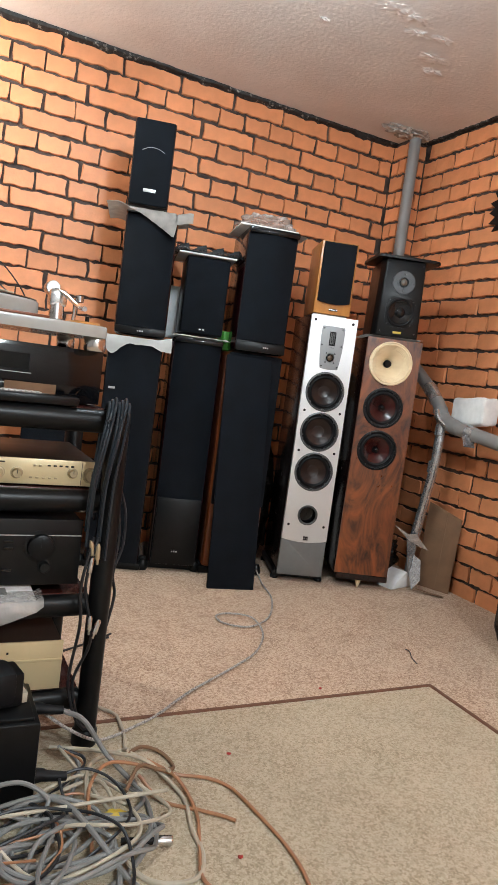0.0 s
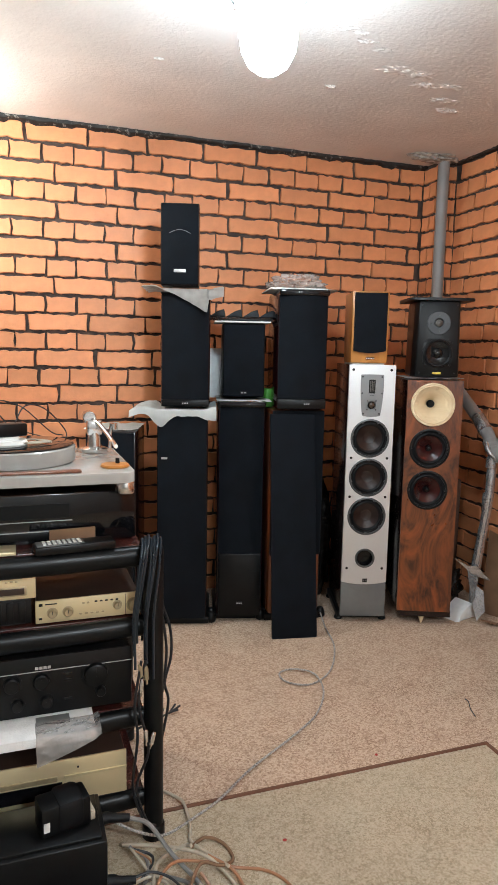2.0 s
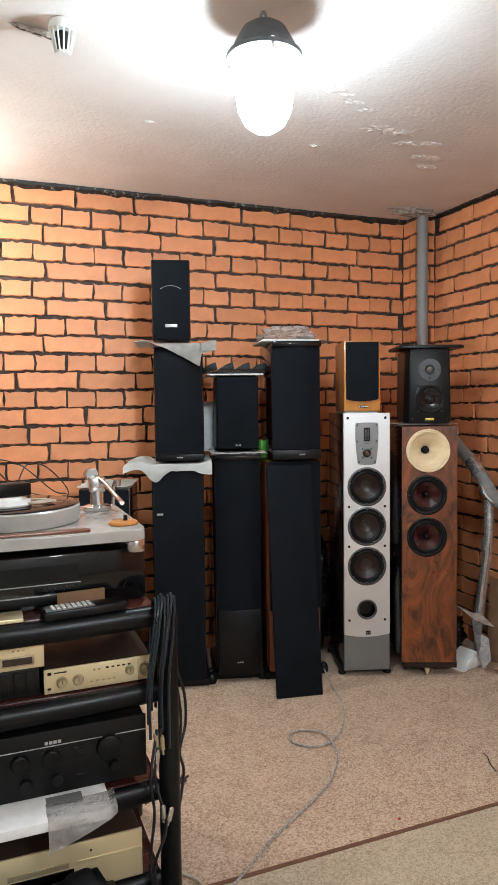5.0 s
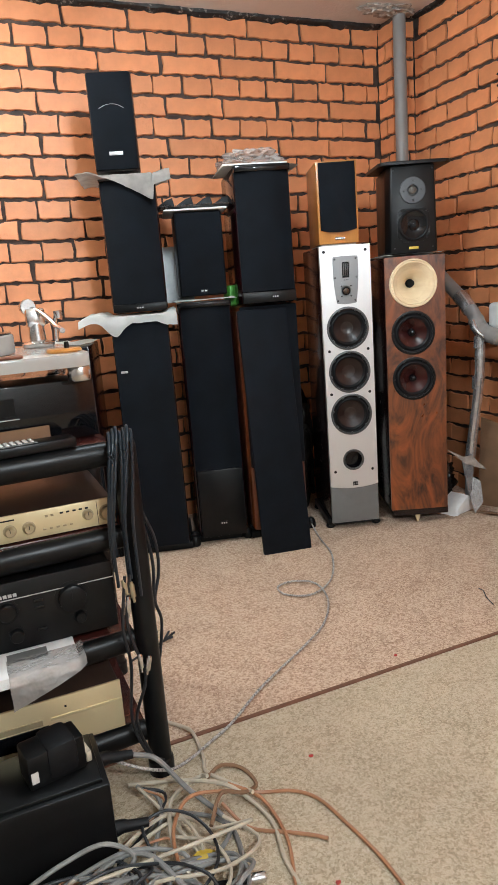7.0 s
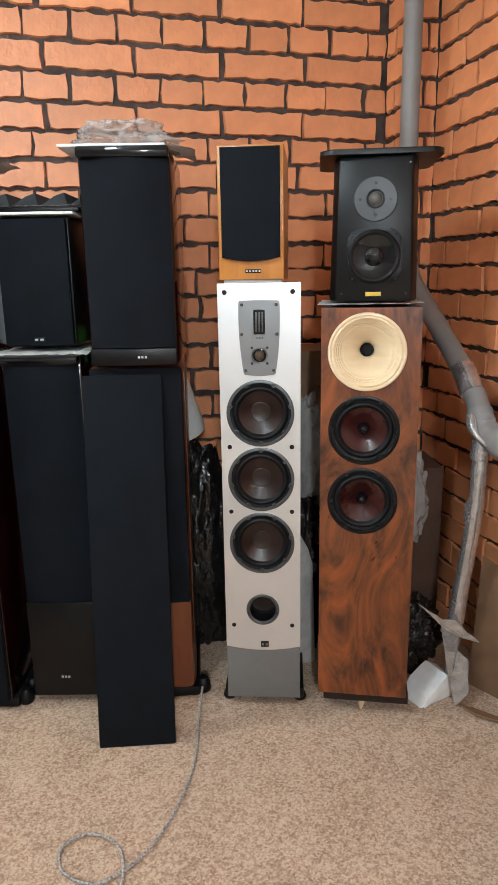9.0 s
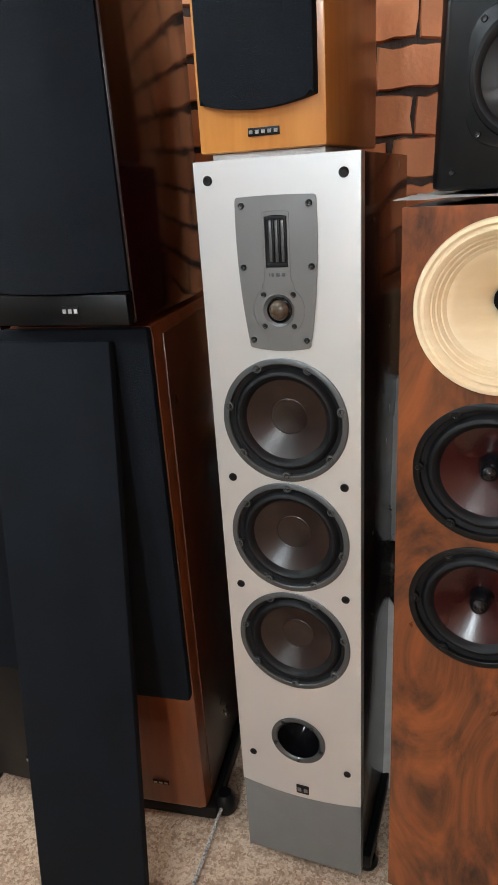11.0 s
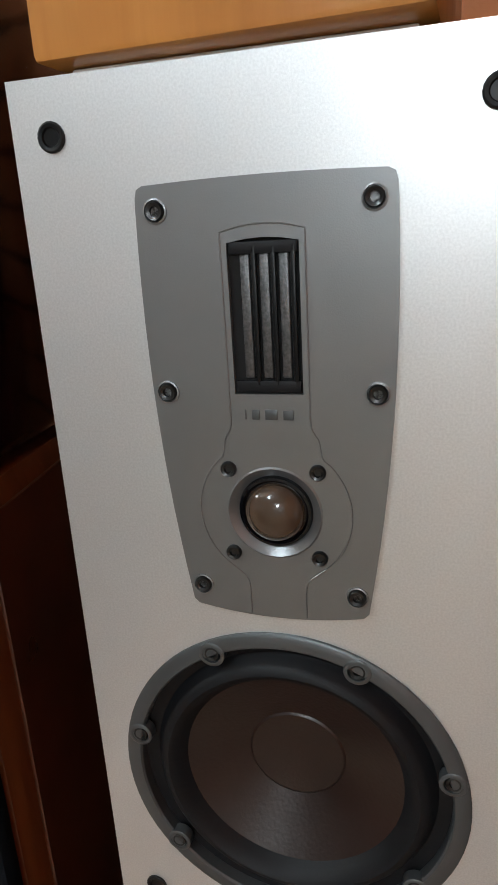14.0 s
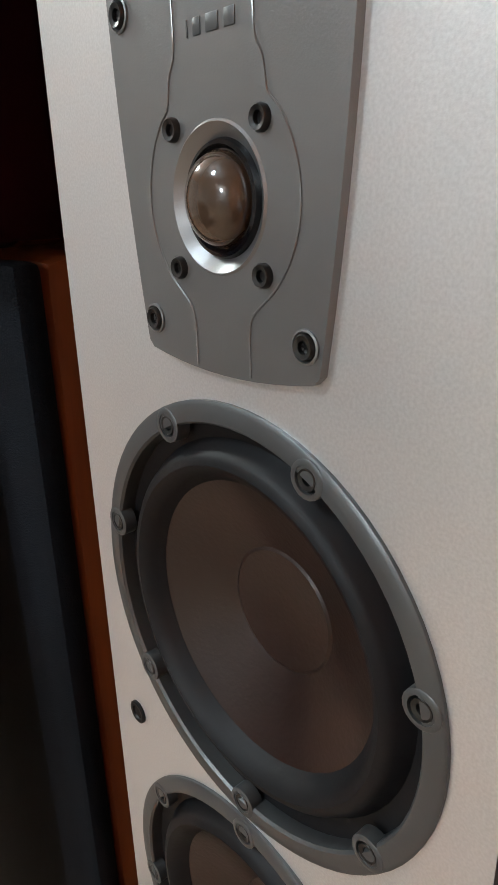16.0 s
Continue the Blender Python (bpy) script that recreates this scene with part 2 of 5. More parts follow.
def thing(name, m, label, category, group="", kind=""):
    e = new(name)
    e.empty_display_size = 0.05
    e.matrix_world = m
    return tagged(e, label, category, group, kind)


def box(x0, x1, y0, y1, z0, z1, bevel=0.0, seg=2, bm=None):
    bm = bm or bmesh.new()
    t = bmesh.new()
    bmesh.ops.create_cube(t, size=1)
    for v in t.verts:
        v.co = Vector((x0 if v.co.x < 0 else x1, y0 if v.co.y < 0 else y1, z0 if v.co.z < 0 else z1))
    if bevel:
        bmesh.ops.bevel(t, geom=t.edges[:], offset=bevel, segments=seg, affect="EDGES", profile=0.5)
    return add(bm, t)


def add(bm, t, m=None):
    """Joins the bmesh t into bm."""
    vs = [bm.verts.new((m @ v.co) if m else v.co) for v in t.verts]
    t.verts.index_update()
    for f in t.faces:
        bm.faces.new([vs[v.index] for v in f.verts])
    t.free()
    return bm


def lathe(profile, cx=0.0, y=0.0, cz=0.0, seg=48, bm=None, m=None):
    """Turns (radius, forward) pairs round an axis that points to -y."""
    t = bmesh.new()
    rings = []
    for r, fwd in profile:
        if r < 1e-6:
            rings.append([t.verts.new((cx, y - fwd, cz))])
        else:
            rings.append([t.verts.new((cx + r * math.cos(2 * math.pi * i / seg), y - fwd, cz + r * math.sin(2 * math.pi * i / seg))) for i in range(seg)])
    for a, b in zip(rings, rings[1:]):
        for i in range(seg):
            j = (i + 1) % seg
            if len(a) == 1 and len(b) == 1:
                continue
            if len(a) == 1:
                t.faces.new((a[0], b[i], b[j]))
            elif len(b) == 1:
                t.faces.new((a[i], a[j], b[0]))
            else:
                t.faces.new((a[i], a[j], b[j], b[i]))
    return add(bm or bmesh.new(), t, m)


UP = Matrix.Rotation(radians(-90), 4, "X")  # turns the lathe's -y axis to +z


def turned(profile, x, y, z, seg=32, bm=None, tilt=None):
    """(radius, height) pairs round an upright axis."""
    m = Matrix.Translation((x, y, z)) @ (tilt or Matrix()) @ UP
    return lathe(profile, seg=seg, bm=bm, m=m)


def prism(outline, y0, y1, bevel=0.0, bm=None):
    """An (x, z) outline, given thickness from y0 to y1."""
    t = bmesh.new()
    a = [t.verts.new((x, y0, z)) for x, z in outline]
    b = [t.verts.new((x, y1, z)) for x, z in outline]
    t.faces.new(a)
    t.faces.new(b[::-1])
    n = len(a)
    front = []
    for i in range(n):
        j = (i + 1) % n
        t.faces.new((a[i], b[i], b[j], a[j]))
    if bevel:
        front = [e for e in t.edges if e.verts[0] in a and e.verts[1] in a]
        bmesh.ops.bevel(t, geom=front, offset=bevel, segments=2, affect="EDGES", profile=0.5)
    return add(bm or bmesh.new(), t)


def spline(pts, steps=8):
    """Catmull-Rom points through pts."""
    p = [Vector(q) for q in pts]
    p = [p[0] * 2 - p[1]] + p + [p[-1] * 2 - p[-2]]
    out = []
    for i in range(1, len(p) - 2):
        for k in range(steps):
            t = k / steps
            a, b, c, d = p[i - 1], p[i], p[i + 1], p[i + 2]
            out.append(0.5 * ((2 * b) + (c - a) * t + (2 * a - 5 * b + 4 * c - d) * t * t + (3 * b - a - 3 * c + d) * t ** 3))
    out.append(p[-2])
    return out


def tube(pts, r, seg=8, steps=8, bm=None):
    pts = spline(pts, steps) if steps else [Vector(p) for p in pts]
    t = bmesh.new()
    rings = []
    up = Vector((0.13, 0.21, 0.97)).normalized()
    for i, p in enumerate(pts):
        d = (pts[min(i + 1, len(pts) - 1)] - pts[max(i - 1, 0)])
        d = d.normalized() if d.length > 1e-9 else Vector((0, 0, 1))
        s = d.cross(up)
        if s.length < 0.05:
            s = d.cross(Vector((1, 0, 0)))
        s.normalize()
        u = s.cross(d).normalized()
        rr = r(i / (len(pts) - 1)) if callable(r) else r
        rings.append([t.verts.new(p + rr * (math.cos(a) * s + math.sin(a) * u)) for a in [2 * math.pi * k / seg for k in range(seg)]])
    for a, b in zip(rings, rings[1:]):
        for k in range(seg):
            j = (k + 1) % seg
            t.faces.new((a[k], a[j], b[j], b[k]))
    t.faces.new(rings[0][::-1])
    t.faces.new(rings[-1])
    return add(bm or bmesh.new(), t)


def sheet(w, d, half_w, half_d, drop, rough=0.01, seed=0, n=26, lift=0.004, thick=0.002):
    """A thin cloth lying over a top of half_w x half_d, its overhang hanging down and creased."""
    t = bmesh.new()
    g = []
    for j in range(n + 1):
        row = []
        for i in range(n + 1):
            x, y = (i / n - 0.5) * w, (j / n - 0.5) * d
            ox, oy = max(0, abs(x) - half_w), max(0, abs(y) - half_d)
            o = math.hypot(ox, oy)
            nz = noise.noise(Vector((x * 14 + seed, y * 14, seed))) + 0.6 * noise.noise(Vector((x * 34, y * 34 + seed, 2.0)))
            z = lift + abs(rough * nz) * (0.35 if o == 0 else 1.0) - drop * min(1.0, o / 0.045) * (0.75 + 0.35 * noise.noise(Vector((x * 9, y * 9, seed + 5))))
            k = 1 - 0.55 * o / (o + 0.04) if o else 1
            xx = (half_w + ox * k) * (1 if x > 0 else -1) if ox else x
            yy = (half_d + oy * k) * (1 if y > 0 else -1) if oy else y
            row.append(t.verts.new((xx + 0.004 * nz, yy + 0.004 * nz, z)))
        g.append(row)
    for j in range(n):
        for i in range(n):
            t.faces.new((g[j][i], g[j][i + 1], g[j + 1][i + 1], g[j + 1][i]))
    bmesh.ops.solidify(t, geom=t.faces[:], thickness=thick)
    return t


def drape(half_w, half_d, left, right, front, seed=0, rough=0.008, lift=0.003, n=40):
    """A creased cloth on a top of half_w x half_d: it hangs out by left and right, and over the front by front(u), u from 0 to 1."""
    t = bmesh.new()
    g = []
    span = 2 * half_w + left + right
    for i in range(n + 1):
        u = i / n
        x = -half_w - left + span * u
        out = max(0.0, -half_w - x, x - half_w)
        row = []
        fall = front(u)
        for j in range(n + 1):
            v = j / n
            y = half_d - (2 * half_d + fall) * v
            over = max(0.0, -half_d - y)
            nz = noise.noise(Vector((x * 13 + seed, y * 13, seed))) + 0.6 * noise.noise(Vector((x * 31, y * 31 + seed, 2.0)))
            z = lift + abs(rough * nz) * (0.3 if out + over == 0 else 1.0) - 6.0 * out * out - over + 0.5 * out
            row.append(t.verts.new((x + 0.003 * nz, max(y, -half_d - 0.004) - 0.35 * min(over, 0.03) + 0.006 * nz * (1 if over else 0.3), z)))
        g.append(row)
    for i in range(n):
        for j in range(n):
            t.faces.new((g[i][j], g[i][j + 1], g[i + 1][j + 1], g[i + 1][j]))
    bmesh.ops.solidify(t, geom=t.faces[:], thickness=0.002)
    return t


def lump(sx, sy, sz, rough=0.25, seed=0, freq=3.0, sub=4, flat=True):
    """A crumpled closed form that sits on z = 0."""
    t = bmesh.new()
    bmesh.ops.create_icosphere(t, subdivisions=sub, radius=1)
    for v in t.verts:
        c = v.co.copy()
        k = 1 + rough * (noise.noise(c * freq + Vector((seed, 0, 0))) + 0.6 * noise.noise(c * freq * 2.7 + Vector((0, seed, 0))))
        p = c * k
        if flat:
            p.z = max(p.z, -0.75)
        v.co = Vector((p.x * sx, p.y * sy, (p.z + (0.75 if flat else 0)) * sz))
    return t


def plate(outline, holes, y0, y1):
    """A plate with holes through it; outline and holes are lists of (x, z)."""
    t = bmesh.new()
    for loop in (outline, *holes):
        vs = [t.verts.new((x, y0, z)) for x, z in loop]
        for i, v in enumerate(vs):
            t.edges.new((v, vs[(i + 1) % len(vs)]))
    bmesh.ops.triangle_fill(t, use_beauty=True, use_dissolve=False, edges=t.edges[:])
    ex = bmesh.ops.extrude_face_region(t, geom=t.faces[:])
    for v in [g for g in ex["geom"] if isinstance(g, bmesh.types.BMVert)]:
        v.co.y = y1
    return t


def ring(cx, cz, r, n=48):
    return [(cx + r * math.cos(2 * math.pi * k / n), cz + r * math.sin(2 * math.pi * k / n)) for k in range(n)]


def shell_box(x0, x1, y0, y1, z0, z1, bevel=0.002):
    """A box that is open at its front."""
    t = box(x0, x1, y0, y1, z0, z1, bevel)
    t.normal_update()
    bmesh.ops.delete(t, geom=[f for f in t.faces if f.normal.y < -0.9], context="FACES")
    return t


def bag(spots, seed):
    """A crumpled bag heaped up from folds; spots are (x, y, z, width, height)."""
    t = bmesh.new()
    for k, (x, y, z, w, h) in enumerate(spots):
        add(t, lump(w, w * 0.9, h, 0.27, seed + 2.3 * k, 2.9, 4), Matrix.Translation((x, y, z)))
    return t


def arc(x0, z0, x1, z1, sag, n=8):
    """Points from (x0, z0) to (x1, z1) that bulge by sag to the right of the way."""
    dx, dz = x1 - x0, z1 - z0
    ln = math.hypot(dx, dz)
    return [(x0 + dx * k / n + dz / ln * sag * 4 * (k / n) * (1 - k / n), z0 + dz * k / n - dx / ln * sag * 4 * (k / n) * (1 - k / n)) for k in range(n)]


def rounded(w, h, r, cx=0.0, cz=0.0, n=5):
    out = []
    for sx, sz, a0 in ((1, 1, 0), (-1, 1, 90), (-1, -1, 180), (1, -1, 270)):
        for k in range(n + 1):
            a = radians(a0 + 90 * k / n)
            out.append((cx + sx * (w / 2 - r) + r * math.cos(a), cz + sz * (h / 2 - r) + r * math.sin(a)))
    return out


# ---- the room ----
WY, WX, CEIL = 2.507, 2.10, 2.06
PX, PY = 1.992, 2.385          # the pilaster in the corner
LX, NY = -2.3, -2.6
COURSE, TOPROW = 0.0763, 2.048


def shell(name, bounds, material, label, category):
    return tagged(part(name, box(*bounds), material, None, smooth=False), label, category, kind="structure")


shell("floor", (LX - 0.2, WX + 0.2, NY - 0.2, WY + 0.2, -0.12, 0.0), M_CARPET, "floor laid with beige speckled loop carpet", "floor")
cl = bmesh.new()
bmesh.ops.create_grid(cl, x_segments=90, y_segments=100, size=0.5)
for v in cl.verts:
    x, y = LX - 0.2 + (v.co.x + 0.5) * (WX - LX + 0.4), NY - 0.2 + (v.co.y + 0.5) * (WY - NY + 0.4)
    v.co = Vector((x, y, CEIL + 0.006 * noise.noise(Vector((x * 1.1, y * 1.1, 0))) + 0.002 * noise.noise(Vector((x * 9, y * 9, 3)))))
top = bmesh.ops.extrude_face_region(cl, geom=cl.faces[:])
for v in [g for g in top["geom"] if isinstance(g, bmesh.types.BMVert)]:
    v.co.z = CEIL + 0.2
tagged(part("ceiling", cl, M_PLASTER, None), "white plastered ceiling with rough uneven patches", "ceiling", kind="structure")
wall_n = shell("wall_north", (LX - 0.2, WX + 0.2, WY + 0.004, WY + 0.2, 0, CEIL + 0.1), M_MORTAR, "orange painted brick wall with dark painted joints", "wall")
wall_e = shell("wall_east", (WX + 0.004, WX + 0.2, NY - 0.2, WY + 0.004, 0, CEIL + 0.1), M_MORTAR, "orange painted brick side wall with dark joints", "wall")
pil = shell("pilaster", (PX + 0.004, WX + 0.004, PY + 0.004, WY + 0.004, 0, CEIL + 0.1), M_MORTAR, "narrow orange brick pilaster in the room corner", "pilaster")
shell("wall_west", (LX - 0.2, LX, NY - 0.2, WY + 0.004, 0, CEIL + 0.1), M_WALLP, "plain pale plastered wall", "wall")
shell("wall_south", (LX, WX + 0.004, NY - 0.2, NY, 0, CEIL + 0.1), M_WALLP, "plain pale plastered wall", "wall")

# pale rug with a bound brown edge
rug = thing("rug", pose(0, 0, 0), "pale beige rug with a bound brown edge", "rug")
part("weave", box(-1.6, 1.322, -2.2, 1.0, 0.0, 0.007, 0.002), M_RUG, rug, smooth=False)
for x0, x1, y0, y1 in ((-1.6, 1.336, 1.0, 1.013), (1.322, 1.336, -2.2, 1.0)):
    part("edge_binding", box(x0, x1, y0, y1, 0.0, 0.009, 0.003), M_BIND, rug, "dark brown stitched edge")


# ---- loudspeakers ----
def screw(parent, x, y, z, r=0.0034, name="screw"):
    s = part(name, lathe([(0, 0.0004), (r * 0.45, 0.0004), (r * 0.5, 0.0016), (r * 0.85, 0.002), (r, 0.0012), (r, -0.001)], x, y, z, 14), M_SCREW, parent)
    return s


def badge(parent, x, y, z, w, h, material=M_BADGE, bars=3):
    """A small name plate, its unreadable mark drawn as bars."""
    p = part("badge", box(x - w / 2, x + w / 2, y - 0.002, y + 0.001, z - h / 2, z + h / 2, 0.0006), M_BLACK if bars else material, parent, "small name badge")
    for k in range(bars):
        xx = x - w / 2 + w * (k + 0.5) / bars
        part("mark", box(xx - w / bars * 0.30, xx + w / bars * 0.30, y - 0.0026, y - 0.0015, z - h * 0.22, z + h * 0.22), material, p)
    return p


def driver(parent, cx, cz, R, cone_mat, ring_mat, screws=7, turn=0.0, plug=False, y=0.0):
    d = part("woofer", lathe([(R, -0.002), (R, 0.0012), (R - 0.0012, 0.0020), (R * 0.915, 0.0020), (R * 0.905, 0.001), (R * 0.905, -0.006)], cx, y, cz, 72), ring_mat, parent, "woofer with a cast ring")
    part("surround", lathe([(R * 0.91, -0.0030), (R * 0.83, -0.0042), (R * 0.815, -0.0030), (R * 0.79, 0.0010), (R * 0.765, 0.0028), (R * 0.735, 0.0034), (R * 0.705, 0.0022), (R * 0.675, -0.0014), (R * 0.645, -0.0045)], cx, y + 0.0016, cz, 64), M_RUBBER, d, "black rubber surround")
    cap = R * 0.29
    if plug:
        prof = [(R * 0.650, -0.0045), (R * 0.5, -0.011), (R * 0.3, -0.020), (R * 0.17, -0.026)]
        part("cone", lathe(prof, cx, y + 0.0016, cz, 64), cone_mat, d)
        part("phase_plug", lathe([(R * 0.19, -0.028), (R * 0.16, -0.022), (R * 0.14, -0.008), (R * 0.1, -0.001), (R * 0.05, 0.002), (0, 0.003)], cx, y, cz, 32), M_GLOSSK, d, "glossy black phase plug")
    else:
        prof = [(R * 0.650, -0.0045), (R * 0.55, -0.0085), (R * 0.42, -0.0135), (cap, -0.018)]
        part("cone", lathe(prof, cx, y + 0.0016, cz, 64), cone_mat, d)
        part("dust_cap", lathe([(cap * 1.02, -0.0178), (cap * 0.97, -0.0172), (cap * 0.7, -0.0185), (cap * 0.35, -0.0196), (0, -0.0199)], cx, y + 0.0016, cz, 48), cone_mat, d)
    for k in range(screws):
        a = radians(turn) + 2 * math.pi * (k + 0.5) / screws
        sx, sz = cx + R * 0.92 * math.sin(a), cz + R * 0.92 * math.cos(a)
        part("screw_boss", lathe([(0.0060, -0.003), (0.0060, 0.0020), (0.0056, 0.0023), (0.0042, 0.0023), (0.0040, 0.0004)], sx, y, sz, 18), ring_mat, d)
        screw(d, sx, y - 0.0002, sz, 0.0038)
    return d


def cabinet(parent, w, d, z0, z1, material, bevel=0.004, name="cabinet_body", label=""):
    return part(name, box(-w / 2, w / 2, 0, d, z0, z1, bevel), material, parent, label)


# silver tower with a grey plinth
T4 = pose(1.4146, 1.9187, 0, 0, 0, -17.7)
sp = thing("floorstanding_speaker", T4, "silver fronted tower loudspeaker with three brown woofers and grey plinth", "loudspeaker", "tower loudspeakers")
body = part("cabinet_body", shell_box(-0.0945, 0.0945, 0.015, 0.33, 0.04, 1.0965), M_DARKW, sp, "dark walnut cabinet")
outline = [(-0.095, 1.097), (-0.095, 0.182)] + arc(-0.095, 0.182, 0.095, 0.182, 0.011, 14)[1:] + [(0.095, 0.182), (0.095, 1.097)]
# the baffle, with real holes cut through it for the drivers
holes = [ring(0, z, 0.0805 * 0.94) for z in (0.7958, 0.632, 0.467)] + [ring(0, 0.286, 0.0335)]
baf = plate(outline, holes, 0.0, 0.019)
baffle = part("baffle", baf, M_SILVER, sp, "satin silver front baffle", angle=25)
out2 = [(-0.0945, 0.03)] + [(0.0945, 0.03), (0.0945, 0.181)] + [(-x, z) for x, z in arc(-0.0945, 0.181, 0.0945, 0.181, 0.011, 14)[1:]] + [(-0.0945, 0.181)]
part("plinth_front", prism(out2, 0.002, 0.019, 0.001), M_GREYP, sp, "grey lower front")
part("foot_plate", box(-0.105, 0.105, 0.03, 0.32, 0.012, 0.04, 0.004), M_BLACK, sp)
for fx in (-0.095, 0.095):
    for fy in (0.05, 0.30):
        part("foot", turned([(0.0, 0), (0.016, 0.0), (0.018, 0.006), (0.014, 0.016), (0, 0.016)], fx, fy, 0, 20), M_BLACK, sp)
for k, cz in enumerate((0.7958, 0.632, 0.467)):
    driver(sp, 0, cz, 0.0805, M_CONE, M_RING, 7, 180 / 7 if k == 1 else 0.0)
for z in (1.077, 0.714, 0.550, 0.242):
    for x in ((-0.0785, 0.0768) if z > 1 else (-0.0745, 0.0745)):
        h = part("grille_socket", lathe([(0.0055, -0.001), (0.0055, 0.001), (0.0048, 0.0014), (0.0036, 0.0012), (0.0031, 0.0004), (0, 0.0003)], x, 0, z, 18), M_BLACK, sp, "black grille socket")
port = part("bass_port", lathe([(0.042, -0.001), (0.042, 0.002), (0.040, 0.0028), (0.036, 0.0026), (0.0335, 0.0005), (0.031, -0.006), (0.030, -0.05), (0, -0.052)], 0, 0, 0.286, 48), M_RING, sp, "round bass port")
part("port_throat", lathe([(0.0325, 0.0007), (0.0308, -0.004), (0.0296, -0.03), (0, -0.032)], 0, -0.0004, 0.286, 40), M_GLOSSK, port)
for k in range(5):
    a = radians(36 + 72 * k)
    screw(port, 0.0375 * math.sin(a), -0.0022, 0.286 + 0.0375 * math.cos(a), 0.003)
badge(sp, 0.004, 0, 0.1885, 0.020, 0.016, M_GREY, 2)
# tweeter module
half = [(0.0436, 1.0577), (0.0459, 1.0565), (0.0467, 1.0535)] + arc(0.0469, 1.050, 0.0376, 0.894, -0.0038, 12) + [(0.0372, 0.8912), (0.0350, 0.8890)]
right = [(x, z) for x, z in half]
left = [(-x, z) for x, z in reversed(half)]
botm = [(x, z) for x, z in arc(0.0350, 0.8890, -0.0350, 0.8890, -0.0035, 10)[1:]]
topm = [(x, z) for x, z in arc(-0.0436, 1.0577, 0.0436, 1.0577, -0.0010, 6)[1:]]
botm = [(x, 0.8890 - abs(z - 0.8890)) for x, z in botm]
fr = [(-0.0132, 0.9815), (0.0132, 0.9815), (0.0132, 1.0365)] + [(x, 1.0365 + 0.0016 * (1 - (x / 0.0132) ** 2)) for x in (0.007, 0, -0.007)] + [(-0.0132, 1.0365)]
module = part("tweeter_module", plate(right + botm + left + topm, [ring(0, 0.933, 0.0188), fr], -0.0028, 0.001), M_GREY, sp, "grey metal tweeter plate", angle=25)
YM = -0.0028
for x, z in ((0.0392, 1.0488), (0.0405, 0.982), (0.0325, 0.8985)):
    for s in (-1, 1):
        part("screw_well", lathe([(0.0046, -0.0005), (0.0046, 0.0006), (0.0040, 0.0008), (0.0036, -0.0004)], s * x, YM, z, 18), M_GREY, module)
        screw(module, s * x, YM + 0.0004, z, 0.0036)
for x, z in ((0.0178, 0.951), (0.0178, 0.9147)):
    for s in (-1, 1):
        screw(module, s * x, YM + 0.0002, z, 0.0033)
# raised line round ribbon and dome
line = [(-0.0155, 1.0405)] + [(-0.0155, z) for z in (1.02, 1.0, 0.985, 0.974)] + [(-0.0160, 0.968), (-0.0185, 0.9635)]
line += [(0.0308 * math.cos(radians(a)), 0.933 + 0.0308 * math.sin(radians(a))) for a in range(130, 236, 8)]
line += [(-0.0130, 0.9035), (-0.0118, 0.898), (-0.0118, 0.8870)]
for s in (-1, 1):
    part("raised_line", tube([(s * x, YM - 0.0001, z) for x, z in line], 0.00035, 6, 4), M_GREY, module)
part("raised_line", tube([(x, YM - 0.0001, 1.0405 + 0.0022 * (1 - (x / 0.0155) ** 2)) for x in (-0.0155, -0.008, 0, 0.008, 0.0155)], 0.00035, 6, 4), M_GREY, module)
rib = part("ribbon_tweeter", prism([(x * 1.1, z) for x, z in fr], YM + 0.0024, YM + 0.0026, 0.0), M_VOID, module, "black ribbon tweeter opening")
for k in range(3):
    x = -0.0072 + 0.0072 * k
    part("ribbon_strip", box(x - 0.0017, x + 0.0017, YM + 0.0014, YM + 0.0024, 0.9875, 1.0325, 0.0003), M_FOIL, rib, "silver ribbon foil strip")
    part("ribbon_bar", box(x + 0.0027, x + 0.0045, YM + 0.0002, YM + 0.0024, 0.9845, 1.0355, 0.0004), M_BLACK, rib)
part("ribbon_bar", box(-0.0125, 0.0125, YM + 0.0002, YM + 0.0024, 1.0325, 1.0368, 0.0004), M_RUBBER, rib)
part("ribbon_bar", box(-0.0125, 0.0125, YM + 0.0002, YM + 0.0024, 0.9822, 0.9866, 0.0004), M_RUBBER, rib)
for x0, x1 in ((-0.0098, -0.0092), (-0.0070, -0.0040), (-0.0018, 0.0030), (0.0052, 0.0092)):
    part("embossed_mark", box(x0, x1, YM - 0.0003, YM + 0.0004, 0.9715, 0.9755, 0.0002), M_RING, module)
dome = part("dome_tweeter", lathe([(0.0195, 0.0), (0.0188, 0.0006), (0.0165, -0.0012), (0.0152, -0.0022)], 0, YM, 0.933, 48), M_GREY, module, "soft dome tweeter in a flared ring")
part("surround", lathe([(0.0153, -0.0023), (0.0146, -0.0006), (0.0136, -0.0004), (0.0126, -0.0016), (0.0120, -0.0014)], 0, YM, 0.933, 48), M_GLOSSK, dome)
part("dome", lathe([(0.0122, -0.0016)] + [(0.0122 * math.cos(radians(a)), 0.0078 * math.sin(radians(a)) - 0.0012) for a in range(5, 90, 8)] + [(0, 0.0066)], 0, YM, 0.933, 48), M_DOME, dome, "shiny amber silk dome")

